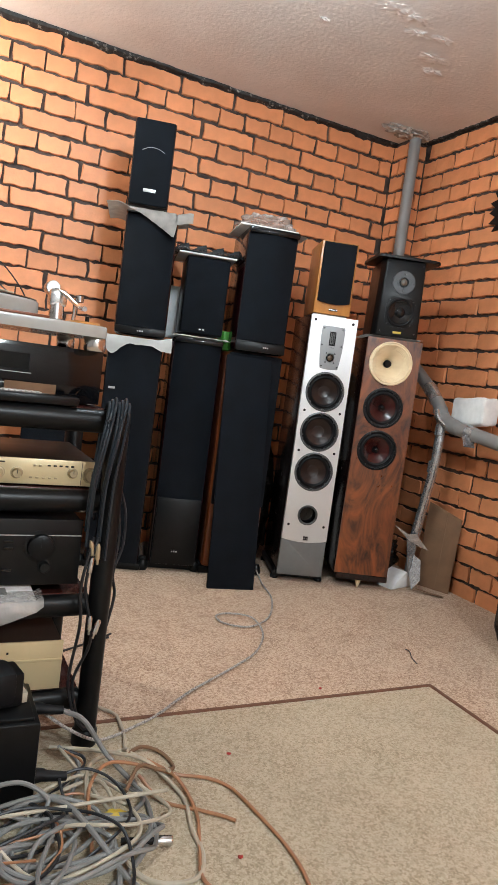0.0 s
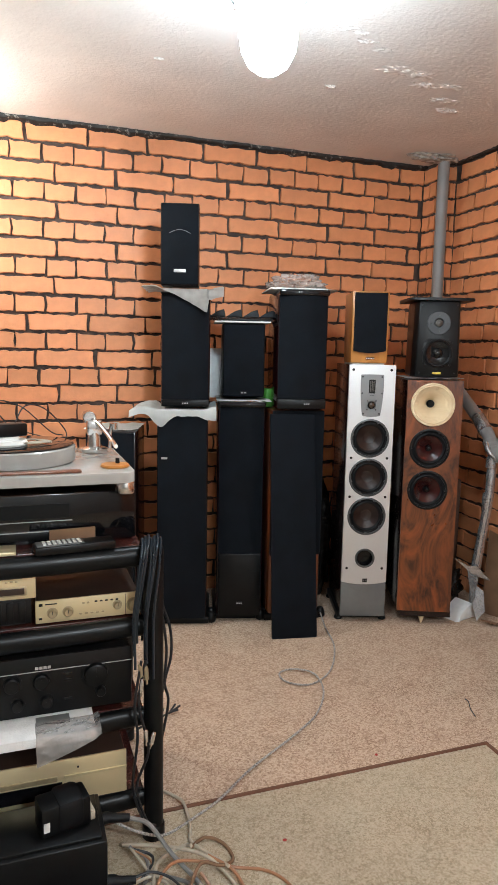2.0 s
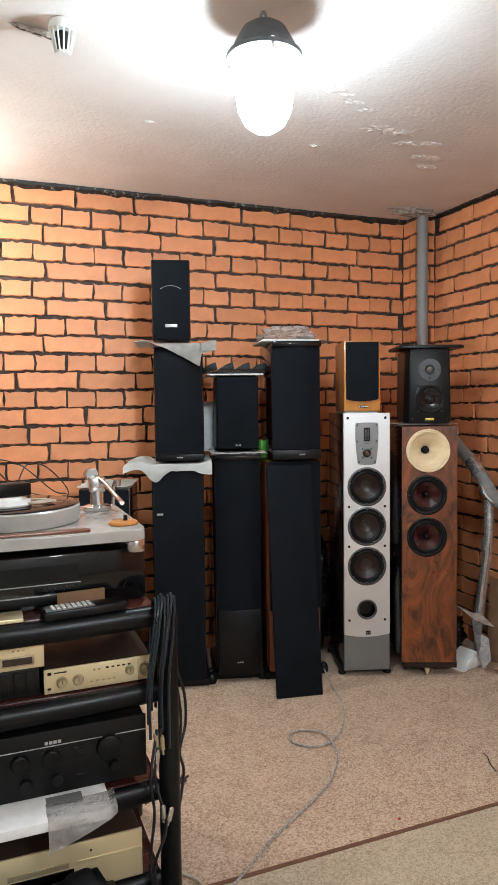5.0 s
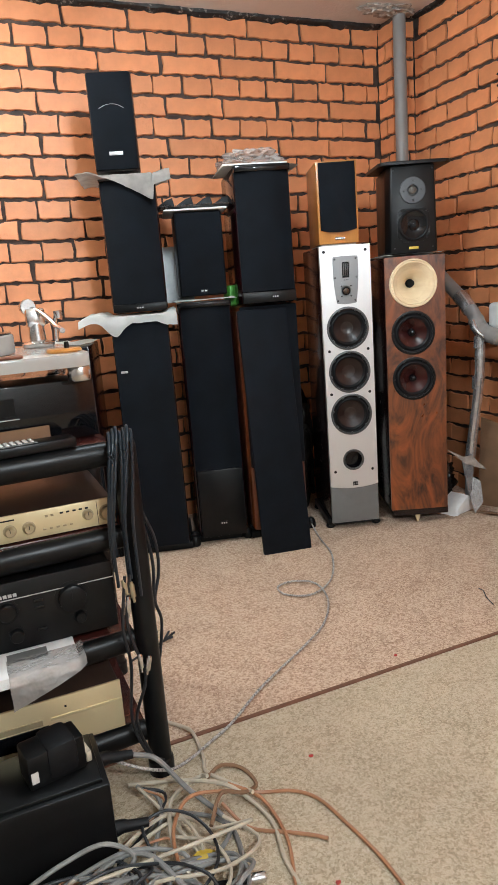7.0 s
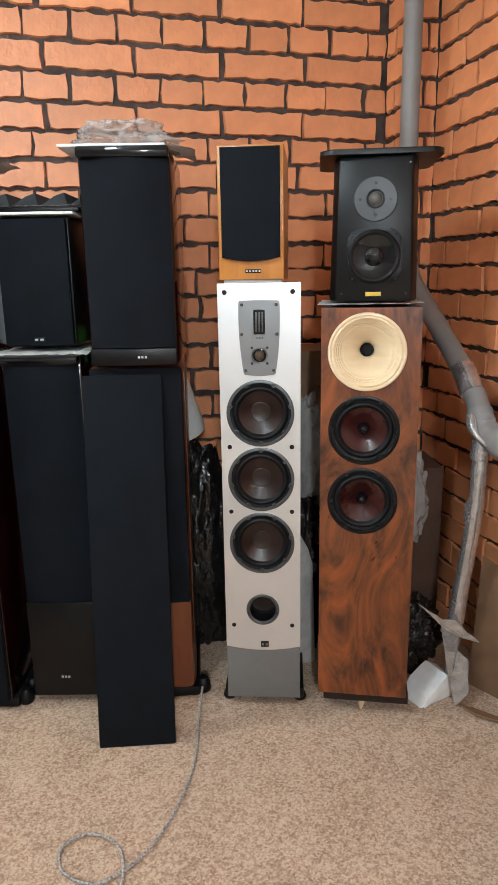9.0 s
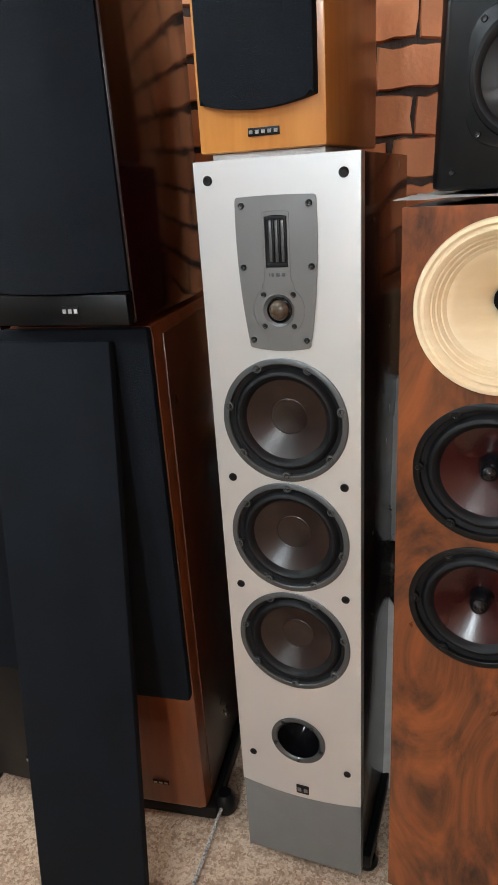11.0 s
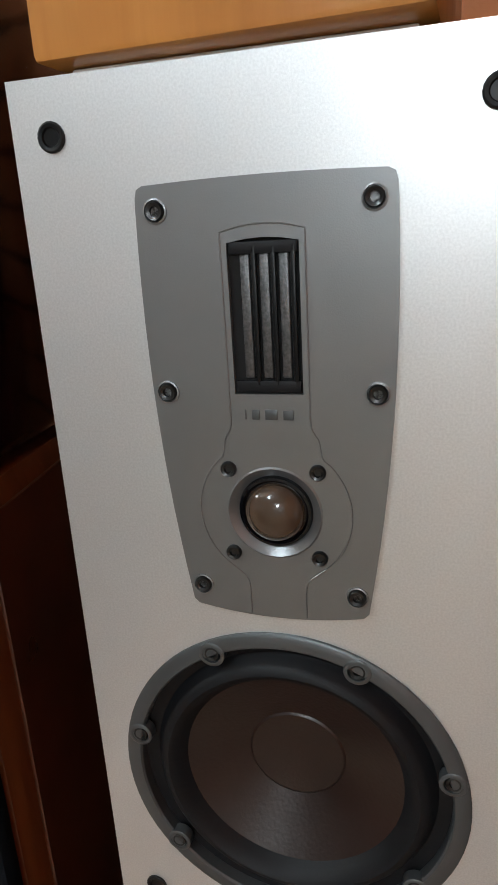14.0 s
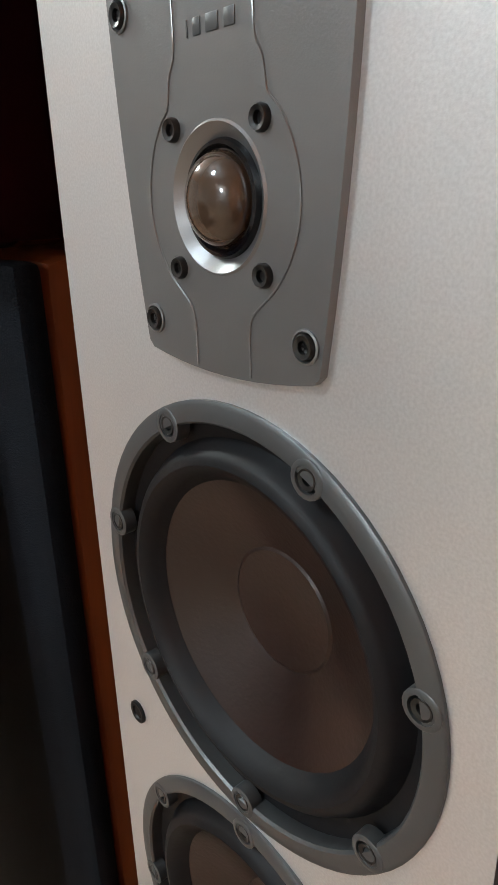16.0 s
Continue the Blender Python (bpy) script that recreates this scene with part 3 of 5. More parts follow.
# small golden speaker on the silver tower
pm = thing("bookshelf_speaker", pose(1.402, 1.9325, 1.1045, 0, 0, -20.0), "golden alder bookshelf loudspeaker with black cloth grille", "loudspeaker", "stacked loudspeakers")
cabinet(pm, 0.148, 0.225, 0, 0.286, M_ALDER, 0.003)
gz = [(0.0655, 0.280), (-0.0655, 0.280)] + arc(-0.0655, 0.049, 0.0655, 0.049, 0.009, 12) + [(0.0655, 0.049)]
part("grille", prism(gz, -0.013, 0.0, 0.004), M_CLOTHK, pm, "black cloth grille with a curved foot")
badge(pm, 0.004, 0, 0.0185, 0.036, 0.0085, M_CHROME, 5)
pad = thing("foam_pad", pose(1.4046, 1.935, 1.0965, 0, 0, -17.7), "thin white foam pad on the silver tower", "pad")
part("pad", box(-0.066, 0.066, 0.012, 0.2, 0, 0.0075, 0.001), M_FOAM, pad)

# walnut burl tower with a turned wooden horn
T5 = pose(1.647, 1.8175, 0, 0, 0, -23.0)
sb = thing("floorstanding_speaker", T5, "walnut burl tower loudspeaker with a pale turned wooden horn", "loudspeaker", "tower loudspeakers")
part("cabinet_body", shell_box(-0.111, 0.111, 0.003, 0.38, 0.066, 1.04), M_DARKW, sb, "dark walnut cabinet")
part("baffle", plate([(-0.111, 0.066), (0.111, 0.066), (0.111, 1.04), (-0.111, 1.04)], [ring(-0.008, 0.942, 0.086)] + [ring(-0.011, z, 0.0765) for z in (0.761, 0.588)], -0.006, 0.006), M_BURL, sb, "figured walnut burl front")
part("plinth", box(-0.098, 0.118, 0.01, 0.37, 0.036, 0.066, 0.002), M_DARKW, sb)
for fx, fy in ((0.0, 0.03), (-0.085, 0.33), (0.1, 0.33)):
    part("cone_foot", turned([(0.0, 0), (0.003, 0.0), (0.009, 0.02), (0.012, 0.03), (0.012, 0.036), (0, 0.036)], fx, fy, 0, 20), M_IVORY, sb, "pale cone foot")
horn = part("horn", lathe([(0.088, 0.0), (0.088, 0.008), (0.0865, 0.0115), (0.083, 0.012), (0.0805, 0.0095), (0.078, 0.0095), (0.0765, 0.011), (0.073, 0.009), (0.071, 0.005), (0.0695, 0.0048), (0.067, 0.000), (0.0655, -0.0002), (0.0625, -0.0055), (0.061, -0.0057), (0.0575, -0.0105), (0.056, -0.0107), (0.05, -0.016), (0.036, -0.028), (0.024, -0.042), (0.0155, -0.056)], -0.008, -0.006, 0.942, 72), M_IVORY, sb, "pale turned wooden horn")
part("throat", lathe([(0.016, -0.05), (0.012, -0.07), (0, -0.075)], -0.008, -0.006, 0.942, 24), M_VOID, horn)
part("throat_hole", lathe([(0.0125, -0.046), (0.0, -0.0465)], -0.004, -0.006, 0.942, 24), M_VOID, horn)
for cz in (0.761, 0.588):
    driver(sb, -0.011, cz, 0.082, M_REDCONE, M_BLACK, 6, 0, True, -0.006)

# black studio monitor on a white sheet, with a black board on it
mo = thing("bookshelf_speaker", pose(1.653, 1.826, 1.053, 0, 0, -23.5), "black two-way monitor loudspeaker with chamfered front", "loudspeaker", "stacked loudspeakers")
mb = bmesh.new()
pts = [(-0.083, 0.27), (-0.098, 0.045), (-0.084, 0.0), (0.084, 0.0), (0.098, 0.045), (0.083, 0.27)]
lo = [mb.verts.new((x, y, 0.0)) for x, y in pts]
hi = [mb.verts.new((x * (0.93 if y < 0.1 else 0.97), y, 0.303)) for x, y in pts]
mb.faces.new(lo)
mb.faces.new(hi)
for i in range(6):
    j = (i + 1) % 6
    mb.faces.new((lo[i], lo[j], hi[j], hi[i]))
bmesh.ops.bevel(mb, geom=mb.edges[:], offset=0.005, segments=2, affect="EDGES", profile=0.5)
part("cabinet_body", mb, M_BLACK, mo, "black moulded cabinet")
tw = part("tweeter", lathe([(0.047, 0), (0.047, 0.002), (0.045, 0.003), (0.02, 0.003), (0.0165, 0.0005), (0.0145, -0.0015)], 0, 0, 0.216, 48), M_CABLEK, mo, "dark grey tweeter plate", angle=20)
part("dome", lathe([(0.0148, -0.002), (0.013, 0.002), (0.009, 0.006), (0.004, 0.008), (0, 0.0085)], 0, 0, 0.216, 32), M_SILK, tw, "shiny grey dome")
for a in (0, 90, 180, 270):
    screw(tw, 0.033 * math.cos(radians(a)), -0.003, 0.216 + 0.033 * math.sin(radians(a)), 0.003)
wf = part("woofer", prism(rounded(0.118, 0.118, 0.03, 0, 0.096), -0.003, 0.001, 0.001), M_BLACK, mo, "black square woofer frame")
part("surround", lathe([(0.0575, 0.003), (0.056, 0.009), (0.052, 0.012), (0.048, 0.011), (0.046, 0.0085)], 0, 0, 0.096, 48), M_RUBBER, wf)
part("cone", lathe([(0.0465, 0.0088), (0.034, 0.0055), (0.020, 0.0036)], 0, 0, 0.096, 48), M_GLOSSK, wf, "glossy black cone")
part("dust_cap", lathe([(0.021, 0.0036), (0.017, 0.0075), (0.010, 0.0100), (0, 0.0110)], 0, 0, 0.096, 32), M_GLOSSK, wf)
for sx in (-1, 1):
    for sz in (-1, 1):
        screw(wf, sx * 0.047, -0.003, 0.096 + sz * 0.047, 0.003)
        screw(mo, sx * 0.07, 0.0, 0.152 + sz * 0.135, 0.003)
badge(mo, 0, 0, 0.016, 0.034, 0.009, M_YELLOW, 0)
bd = thing("cover_board", pose(1.665, 1.826, 1.3575, 0, 0, -20.0), "thin black board lying on the black monitor", "board")
part("board", prism([(x, z) for x, z in rounded(0.262, 0.25, 0.03, 0, 0)], 0, 0.011, 0.003), M_BLACK, bd).matrix_local = pose(0.0, 0.105, 0, -90, 0, 0) @ pose(0, -0.011, 0)
sh = thing("packing_sheet", pose(1.694, 1.937, 1.04, 0, 0, -23), "thin white packing sheet under the black monitor", "sheet")
part("sheet", sheet(0.235, 0.28, 0.112, 0.13, 0.008, 0.007, 3, lift=0.008), M_PAPER, sh)


def plain_tower(x, y, yaw, w, d, z1, label, side, z0=0.03, grille=True, foot=True, curved=False, gz0=0.0, bevel=0.006, name="floorstanding_speaker", group="tower loudspeakers", base_z=0.0):
    t = thing(name, pose(x, y, base_z, 0, 0, yaw), label, "loudspeaker", group)
    cabinet(t, w, d, z0, z1, side, bevel)
    if grille:
        if curved:
            n = 12
            o = [(-w / 2 + 0.006 + (w - 0.012) * k / n, -0.004 - 0.020 * (1 - (2 * k / n - 1) ** 2)) for k in range(n + 1)]
            g = bmesh.new()
            a = [g.verts.new((px, py, z0 + gz0)) for px, py in o] + [g.verts.new((w / 2 - 0.006, 0.002, z0 + gz0)), g.verts.new((-w / 2 + 0.006, 0.002, z0 + gz0))]
            f = g.faces.new(a)
            ex = bmesh.ops.extrude_face_region(g, geom=[f])
            for v in [q for q in ex["geom"] if isinstance(q, bmesh.types.BMVert)]:
                v.co.z = z1 - 0.006
        else:
            g = box(-w / 2 + 0.004, w / 2 - 0.004, -0.016, 0.002, z0 + gz0 + 0.004, z1 - 0.004, 0.005)
        part("grille", g, M_CLOTHK, t, "black cloth grille")
    if foot:
        part("base", box(-w / 2 - 0.012, w / 2 + 0.012, 0.01, d + 0.01, 0.0, 0.03, 0.008), M_BLACK, t, "black base plate")
        for s in (-1, 1):
            part("foot", turned([(0, 0), (0.018, 0), (0.022, 0.008), (0.018, 0.03), (0.012, 0.04), (0, 0.04)], s * (w / 2 + 0.02), 0.04, 0, 20), M_BLACK, t)
    return t


# first stack, from the rack
s0 = plain_tower(0.395, 2.19, -18, 0.20, 0.26, 0.815, "dark tower loudspeaker beside the equipment rack", M_DARKW, foot=True)
s1 = plain_tower(0.672, 2.115, -16, 0.205, 0.30, 0.905, "tall black tower loudspeaker under two stacked speakers", M_WINE)
badge(s1, -0.072, -0.016, 0.71, 0.024, 0.008, M_BADGE, 0)
j1 = plain_tower(0.682, 2.115, -16, 0.195, 0.26, 0.445, "black cloth fronted loudspeaker with dark red sides", M_WINE, 0.0, foot=False, curved=True, gz0=0.03, name="stacked_speaker", group="stacked loudspeakers", base_z=0.918, bevel=0.011)
part("lower_trim", box(-0.094, 0.094, -0.018, 0.0, 0.002, 0.029, 0.003), M_BLACK, j1, "black lower trim")
part("top_trim", box(-0.096, 0.096, -0.027, 0.03, 0.440, 0.4475, 0.003), M_GLOSSK, j1, "glossy black top trim")
badge(j1, 0.0, -0.018, 0.015, 0.026, 0.012, M_BADGE, 3)
k1 = plain_tower(0.660, 2.125, -16, 0.150, 0.20, 0.312, "small black loudspeaker at the top of a stack", M_DARKW, 0.0, foot=False, name="stacked_speaker", group="stacked loudspeakers", base_z=1.392)
badge(k1, 0.0, -0.016, 0.055, 0.046, 0.012, M_BADGE, 0)
part("arc_line", tube([(-0.041, -0.0165, 0.196), (-0.02, -0.0165, 0.206), (0.0, -0.0165, 0.209), (0.02, -0.0165, 0.206), (0.041, -0.0165, 0.196)], 0.0008, 6, 6), M_BADGE, k1, "fine silver arc on the grille")
# second stack
s2 = plain_tower(0.918, 2.10, -15, 0.195, 0.30, 0.935, "black tower loudspeaker with a bowed grille", M_WINE, curved=True)
part("lower_grille", box(-0.088, 0.088, -0.026, -0.012, 0.03, 0.30, 0.004), M_BLACK, s2, "smooth black lower front")
part("top_trim", box(-0.095, 0.095, -0.029, 0.03, 0.915, 0.9365, 0.006), M_GLOSSK, s2, "glossy dark top trim")
badge(s2, 0.0, -0.026, 0.085, 0.026, 0.014, M_BADGE, 3)
k2 = plain_tower(0.925, 2.11, -15, 0.172, 0.20, 0.297, "small black loudspeaker stacked on a taller one", M_BLACK, 0.0, foot=False, name="stacked_speaker", group="stacked loudspeakers", base_z=0.956)
badge(k2, 0.0, -0.016, 0.018, 0.026, 0.010, M_BADGE, 2)
# third stack
s3 = plain_tower(1.137, 2.026, -10, 0.225, 0.34, 0.909, "cherry veneer tower loudspeaker with a long black grille", M_CHERRY, gz0=0.26, bevel=0.016)
# thin added sheets that paint the shade on both cherry sides
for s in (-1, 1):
    part("side_shade", box(s * 0.1135 - 0.0015, s * 0.1135 + 0.0015, 0.026, 0.322, 0.050, 0.890, 0.001), M_CHERRY_SHADE, s3, "cherry side with its shade put into the colour")
badge(s3, 0.03, 0.0, 0.09, 0.03, 0.008, M_GOLDD, 3)
j3 = plain_tower(1.135, 1.998, -13, 0.205, 0.27, 0.475, "black cloth fronted loudspeaker with dark red glossy sides", M_WINE, 0.0, foot=False, curved=True, gz0=0.045, name="stacked_speaker", group="stacked loudspeakers", base_z=0.912, bevel=0.011)
part("lower_trim", box(-0.099, 0.099, -0.018, 0.0, 0.004, 0.043, 0.003), M_BLACK, j3, "black lower trim")
part("top_trim", box(-0.100, 0.100, -0.029, 0.03, 0.452, 0.4765, 0.006), M_GLOSSK, j3, "glossy dark top trim")
badge(j3, 0.02, -0.018, 0.023, 0.024, 0.012, M_BADGE, 3)
# loose grille leaning on the third stack
pn = thing("loose_grille", pose(1.076, 1.855, 0.0, 0, 0, -10), "long black cloth grille panel leaning against a loudspeaker", "grille panel")
part("panel", box(-0.0925, 0.0925, 0, 0.018, 0, 0.905, 0.004), M_CLOTHK, pn).matrix_local = pose(0, 0, 0, -9.2, 0, 0)
part("back_frame", box(-0.086, 0.086, 0.0185, 0.022, 0.006, 0.899, 0.001), M_BLACK, pn, "black fibreboard frame").matrix_local = pose(0, 0, 0, -9.2, 0, 0)


# ---- lamps ----
def bulb_lamp(x, y, z, material, label):
    t = thing("ceiling_lamp", pose(x, y, z), label, "lamp")
    part("cap", turned([(0.0, 0.185), (0.03, 0.183), (0.052, 0.168), (0.074, 0.130), (0.082, 0.112), (0.090, 0.108), (0.090, 0.098), (0.084, 0.098), (0.068, 0.118), (0.0, 0.13)], 0, 0, 0, 48), M_ENAMEL, t, "dark enamelled metal cap")
    for k in range(3):
        a = radians(20 + 120 * k)
        part("clip", box(-0.004, 0.004, -0.004, 0.004, 0.085, 0.112, 0.001), M_CHROME, t).matrix_local = pose(0.083 * math.cos(a), 0.083 * math.sin(a), 0)
    part("bulb", turned([(0.0, -0.068), (0.024, -0.064), (0.047, -0.048), (0.063, -0.018), (0.068, 0.015), (0.068, 0.090), (0.06, 0.104), (0, 0.106)], 0, 0, 0, 32), material, t, "lit frosted glass bulb")
    for s in (-1, 1):
        part("hanger", tube([(0.006 * s, 0, 0.18), (-0.006 * s, 0.003, 0.20), (0.008 * s, 0, CEIL - z + 0.02)], 0.004, 8), M_CABLEG, t, "twisted wire hanger")
    return t


bulb_lamp(0.613, 1.06, 1.850, M_BULB, "bare bulb lamp with dark cap hanging from the ceiling")
bulb_lamp(-0.40, 2.10, 1.84, M_BULB2, "second bare bulb lamp hanging from the ceiling")
bulb_lamp(0.62, -1.55, 1.82, M_BULB3, "third bare bulb lamp hanging from the ceiling")
for k in range(3):
    gap = thing("ceiling_crack", pose(0.085 + 0.034 * k, 1.318 + 0.010 * k, CEIL - 0.001, 0, 0, 14), "brown broken gap in the ceiling plaster", "crack", "ceiling cracks", kind="structure")
    part("crust", lump(0.026, 0.009 + 0.003 * (k % 2), 0.005, 0.6, 7.0 + k, 4, 4, False), M_CRACK, gap)
    part("gap", lump(0.020, 0.004, 0.007, 0.5, 3.0 + k, 4, 3, False), M_SEAM, gap)
vent = thing("slotted_sensor", pose(0.175, 1.27, 1.985), "small white slotted cone fixture under the ceiling", "fixture")
part("collar", turned([(0.0, 0.075), (0.03, 0.075), (0.033, 0.06), (0.031, 0.052), (0, 0.052)], 0, 0, 0, 28), M_WHITEP, vent)
part("core", turned([(0.0, 0.004), (0.012, 0.005), (0.018, 0.05), (0, 0.055)], 0, 0, 0, 20), M_VOID, vent)
part("tip", turned([(0.0, 0.0), (0.017, 0.001), (0.018, 0.006), (0, 0.006)], 0, 0, 0, 24), M_WHITEP, vent)
for k in range(12):
    a = 2 * math.pi * k / 12
    part("rib", tube([(0.0175 * math.cos(a), 0.0175 * math.sin(a), 0.003), (0.029 * math.cos(a), 0.029 * math.sin(a), 0.055)], 0.0022, 6, 1), M_WHITEP, vent)

# ragged black seam and broken plaster under the ceiling
seam = bmesh.new()
rs = random.Random(5)
for (ax, ay), (bx, by), hgt in (((-1.6, WY - 0.008), (PX, WY - 0.008), 0.026), ((WX - 0.008, PY), (WX - 0.008, 0.6), 0.012)):
    n = 150
    rows = []
    for k in range(n + 1):
        f = k / n
        x, y = ax + (bx - ax) * f, ay + (by - ay) * f
        d = hgt * (0.55 + 0.9 * abs(noise.noise(Vector((f * 60, 1.3, hgt * 50))))) * rs.uniform(0.75, 1.15)
        o = rs.uniform(0.0, 0.008)
        nx, ny = (0, -1) if hgt > 0.02 else (-1, 0)
        rows.append([seam.verts.new((x + nx * p, y + ny * p, CEIL + 0.012 - q)) for p, q in ((0.014 + o, 0.0), (0.012 + o, 0.012 + d * 0.5), (0.002, 0.012 + d), (-0.014, 0.012 + d))])
    for r0, r1 in zip(rows, rows[1:]):
        for i in range(3):
            seam.faces.new((r0[i], r0[i + 1], r1[i + 1], r1[i]))
tagged(part("ceiling_seam", seam, M_SEAM), "ragged black sealed seam between wall and ceiling", "seam", kind="structure")
pl = thing("broken_plaster", pose(1.93, 2.33, CEIL), "rough broken plaster round the pipe at the ceiling", "plaster", kind="structure")
part("crust", lump(0.12, 0.055, 0.022, 0.45, 4, 3.5, 4, False), M_CRACK, pl)
for k, (x, y, s) in enumerate(((1.25, 1.55, 0.05), (1.4, 1.62, 0.035), (1.05, 1.4, 0.03), (1.55, 1.72, 0.04), (1.62, 1.8, 0.03), (0.97, 1.345, 0.035), (1.01, 1.36, 0.02), (0.93, 1.33, 0.016), (1.12, 1.43, 0.03), (1.33, 1.55, 0.04), (1.48, 1.6, 0.03), (0.75, 1.55, 0.012), (1.1, 1.75, 0.014), (0.5, 1.75, 0.012))):
    pt = thing("plaster_patch", pose(x, y, CEIL + 0.002), "raised rough patch of white ceiling plaster", "plaster patch", "ceiling patches", kind="structure")
    part("crust", lump(s * 1.5, s * 0.7, 0.006, 0.6, k * 3.1, 4, 4, False), M_PLASTER, pt)

# ---- wraps and packing on the speaker stacks ----
c1 = thing("wrapping_cloth", pose(0.70, 2.235, 0.905, 0, 0, -16), "white crumpled wrapping cloth between stacked speakers", "cloth")
part("cloth", drape(0.105, 0.135, 0.10, 0.035, lambda u: 0.028 + 0.045 * math.exp(-((u - 0.36) / 0.10) ** 2) + 0.03 * max(0.0, u - 0.8) / 0.2, 7, 0.010), M_PAPER, c1)
c2 = thing("foam_wrap", pose(0.72, 2.235, 1.366, 0, 0, -16), "thin pale foam wrap draped over a speaker", "foam wrap")
part("wrap", drape(0.099, 0.155, 0.075, 0.045, lambda u: 0.004 + 0.085 * max(0.0, min(1.0, (u - 0.22) / 0.55)) ** 1.3 * (1 if u < 0.82 else 0.45), 2, 0.007, 0.012), M_FOAMG, c2)
c3 = thing("wrapping_cloth", pose(0.95, 2.19, 0.936, 0, 0, -15), "white crumpled sheet under a small speaker", "cloth")
part("cloth", sheet(0.235, 0.27, 0.095, 0.115, 0.012, 0.01, 11, lift=0.008), M_PAPER, c3)
fb = thing("foam_stack", pose(0.945, 2.205, 1.256, 0, 0, -15), "dark grey profiled foam and board stacked on a speaker", "foam")
part("board", box(-0.115, 0.11, -0.125, 0.12, 0.0, 0.006, 0.001), M_PAPER, fb, "pale cardboard sheet")
part("slab", box(-0.10, 0.12, -0.11, 0.11, 0.006, 0.016, 0.003), M_BLACK, fb)
part("film", sheet(0.25, 0.25, 0.11, 0.11, 0.008, 0.006, 4, lift=0.019), M_BAG, fb, "clear plastic film")
for k in range(4):
    wv = prism([(-0.135 + 0.07 * k, 0.028), (-0.068 + 0.07 * k, 0.028), (-0.075 + 0.07 * k, 0.058), (-0.10 + 0.07 * k, 0.05)], -0.02, 0.13, 0.002)
    part("foam_ridge", wv, M_DARKFOAM, fb, "dark grey foam ridge")
pb = thing("plastic_bag", pose(1.155, 2.12, 1.387, 0, 0, -13), "clear crumpled plastic bag with papers on a speaker", "plastic bag")
part("paper_sheet", box(-0.13, 0.10, -0.145, 0.11, 0.0, 0.006, 0.001), M_PAPER, pb, "flat white papers")
part("film", add(bmesh.new(), lump(0.112, 0.12, 0.037, 0.34, 9, 1.9, 5), Matrix.Translation((0.0, -0.01, 0.007))), M_BAG, pb, "clear crumpled film", angle=75)
part("paper_corner", add(bmesh.new(), sheet(0.12, 0.16, 0.05, 0.07, 0.01, 0.01, 8), pose(0.10, 0.0, 0.01, 0, 10, 0)), M_FOAMG, pb)
pp = thing("papers", pose(0.43, 2.30, 0.8155, 0, 0, -18), "loose white papers on a dark speaker", "papers")
part("sheet", sheet(0.21, 0.24, 0.10, 0.11, 0.004, 0.008, 5, lift=0.006), M_PAPER, pp)

# packing between and behind the towers
fs = thing("polystyrene_sheet", pose(0.875, 2.335, 0.937, 0, 0, -10), "white polystyrene sheet standing on a speaker", "foam sheet")
part("sheet", box(-0.085, 0.085, 0, 0.03, 0.0, 0.215, 0.004), M_FOAM, fs)
wr = thing("foam_roll", pose(1.275, 2.385, 0.66, 0, 0, 0), "white foam roll lying tilted behind the speakers", "foam roll")
part("roll", turned([(0.0, -0.02), (0.085, -0.02), (0.09, 0.0), (0.09, 0.22), (0.08, 0.235), (0.0, 0.235)], 0, 0, 0, 36, tilt=Matrix.Rotation(radians(-18), 4, "Y")), M_FOAM, wr)
part("label_patch", box(-0.085, -0.02, -0.098, -0.088, 0.14, 0.225, 0.002), M_GREEN, wr, "green printed label")
gl = thing("green_package", pose(1.060, 2.15, 0.909), "small green plastic package on the edge of a tower", "package")
part("packet", box(-0.018, 0.014, 0, 0.07, 0, 0.078, 0.006), M_GREEN, gl)
cb = thing("cardboard_box", pose(1.66, 2.26, 0.0, 0, 0, -10), "brown cardboard box behind the silver tower", "cardboard box")
part("carton", box(-0.13, 0.13, 0, 0.2, 0, 0.90, 0.004), M_CARD, cb)
part("flap", box(-0.13, 0.13, -0.004, 0.0, 0.80, 0.90, 0.001), M_CARD, cb)
cf = thing("plastic_bag", pose(1.605, 2.17, 0.50), "crumpled clear plastic bag between the towers", "plastic bag")
part("film", lump(0.075, 0.06, 0.165, 0.24, 13, 2.5, 5), M_BAG, cf, angle=75)
ck = thing("plastic_bag", pose(1.33, 2.33, 0.0), "crumpled black plastic sack behind the towers", "plastic bag")
part("film", lump(0.115, 0.085, 0.36, 0.22, 21, 3.4, 5), M_BAGK, ck, angle=75)
cl2 = thing("plastic_bag", pose(1.59, 2.17, 0.0), "crumpled black plastic sack under a clear bag", "plastic bag")
part("film", lump(0.085, 0.06, 0.31, 0.25, 27, 3.6, 5), M_BAGK, cl2, angle=75)
wb = thing("polystyrene_block", pose(1.592, 2.085, 0.0, 0, 0, 12), "broken grey polystyrene corner block leaning between the towers", "foam block")
blk = prism([(-0.035, 0.0), (0.030, 0.0), (0.034, 0.30), (0.020, 0.35), (-0.030, 0.445), (-0.038, 0.40)], 0, 0.045, 0.006)
part("block", blk, M_FOAMG, wb).matrix_local = pose(0, 0, 0, -4, 0, 0)
# ordinary brown carton; its dark colour paints the shade of the corner
db = thing("cardboard_box", pose(1.87, 2.13, 0.0, 0, 0, -12), "brown cardboard box in the corner, shade put into its colour", "cardboard box")
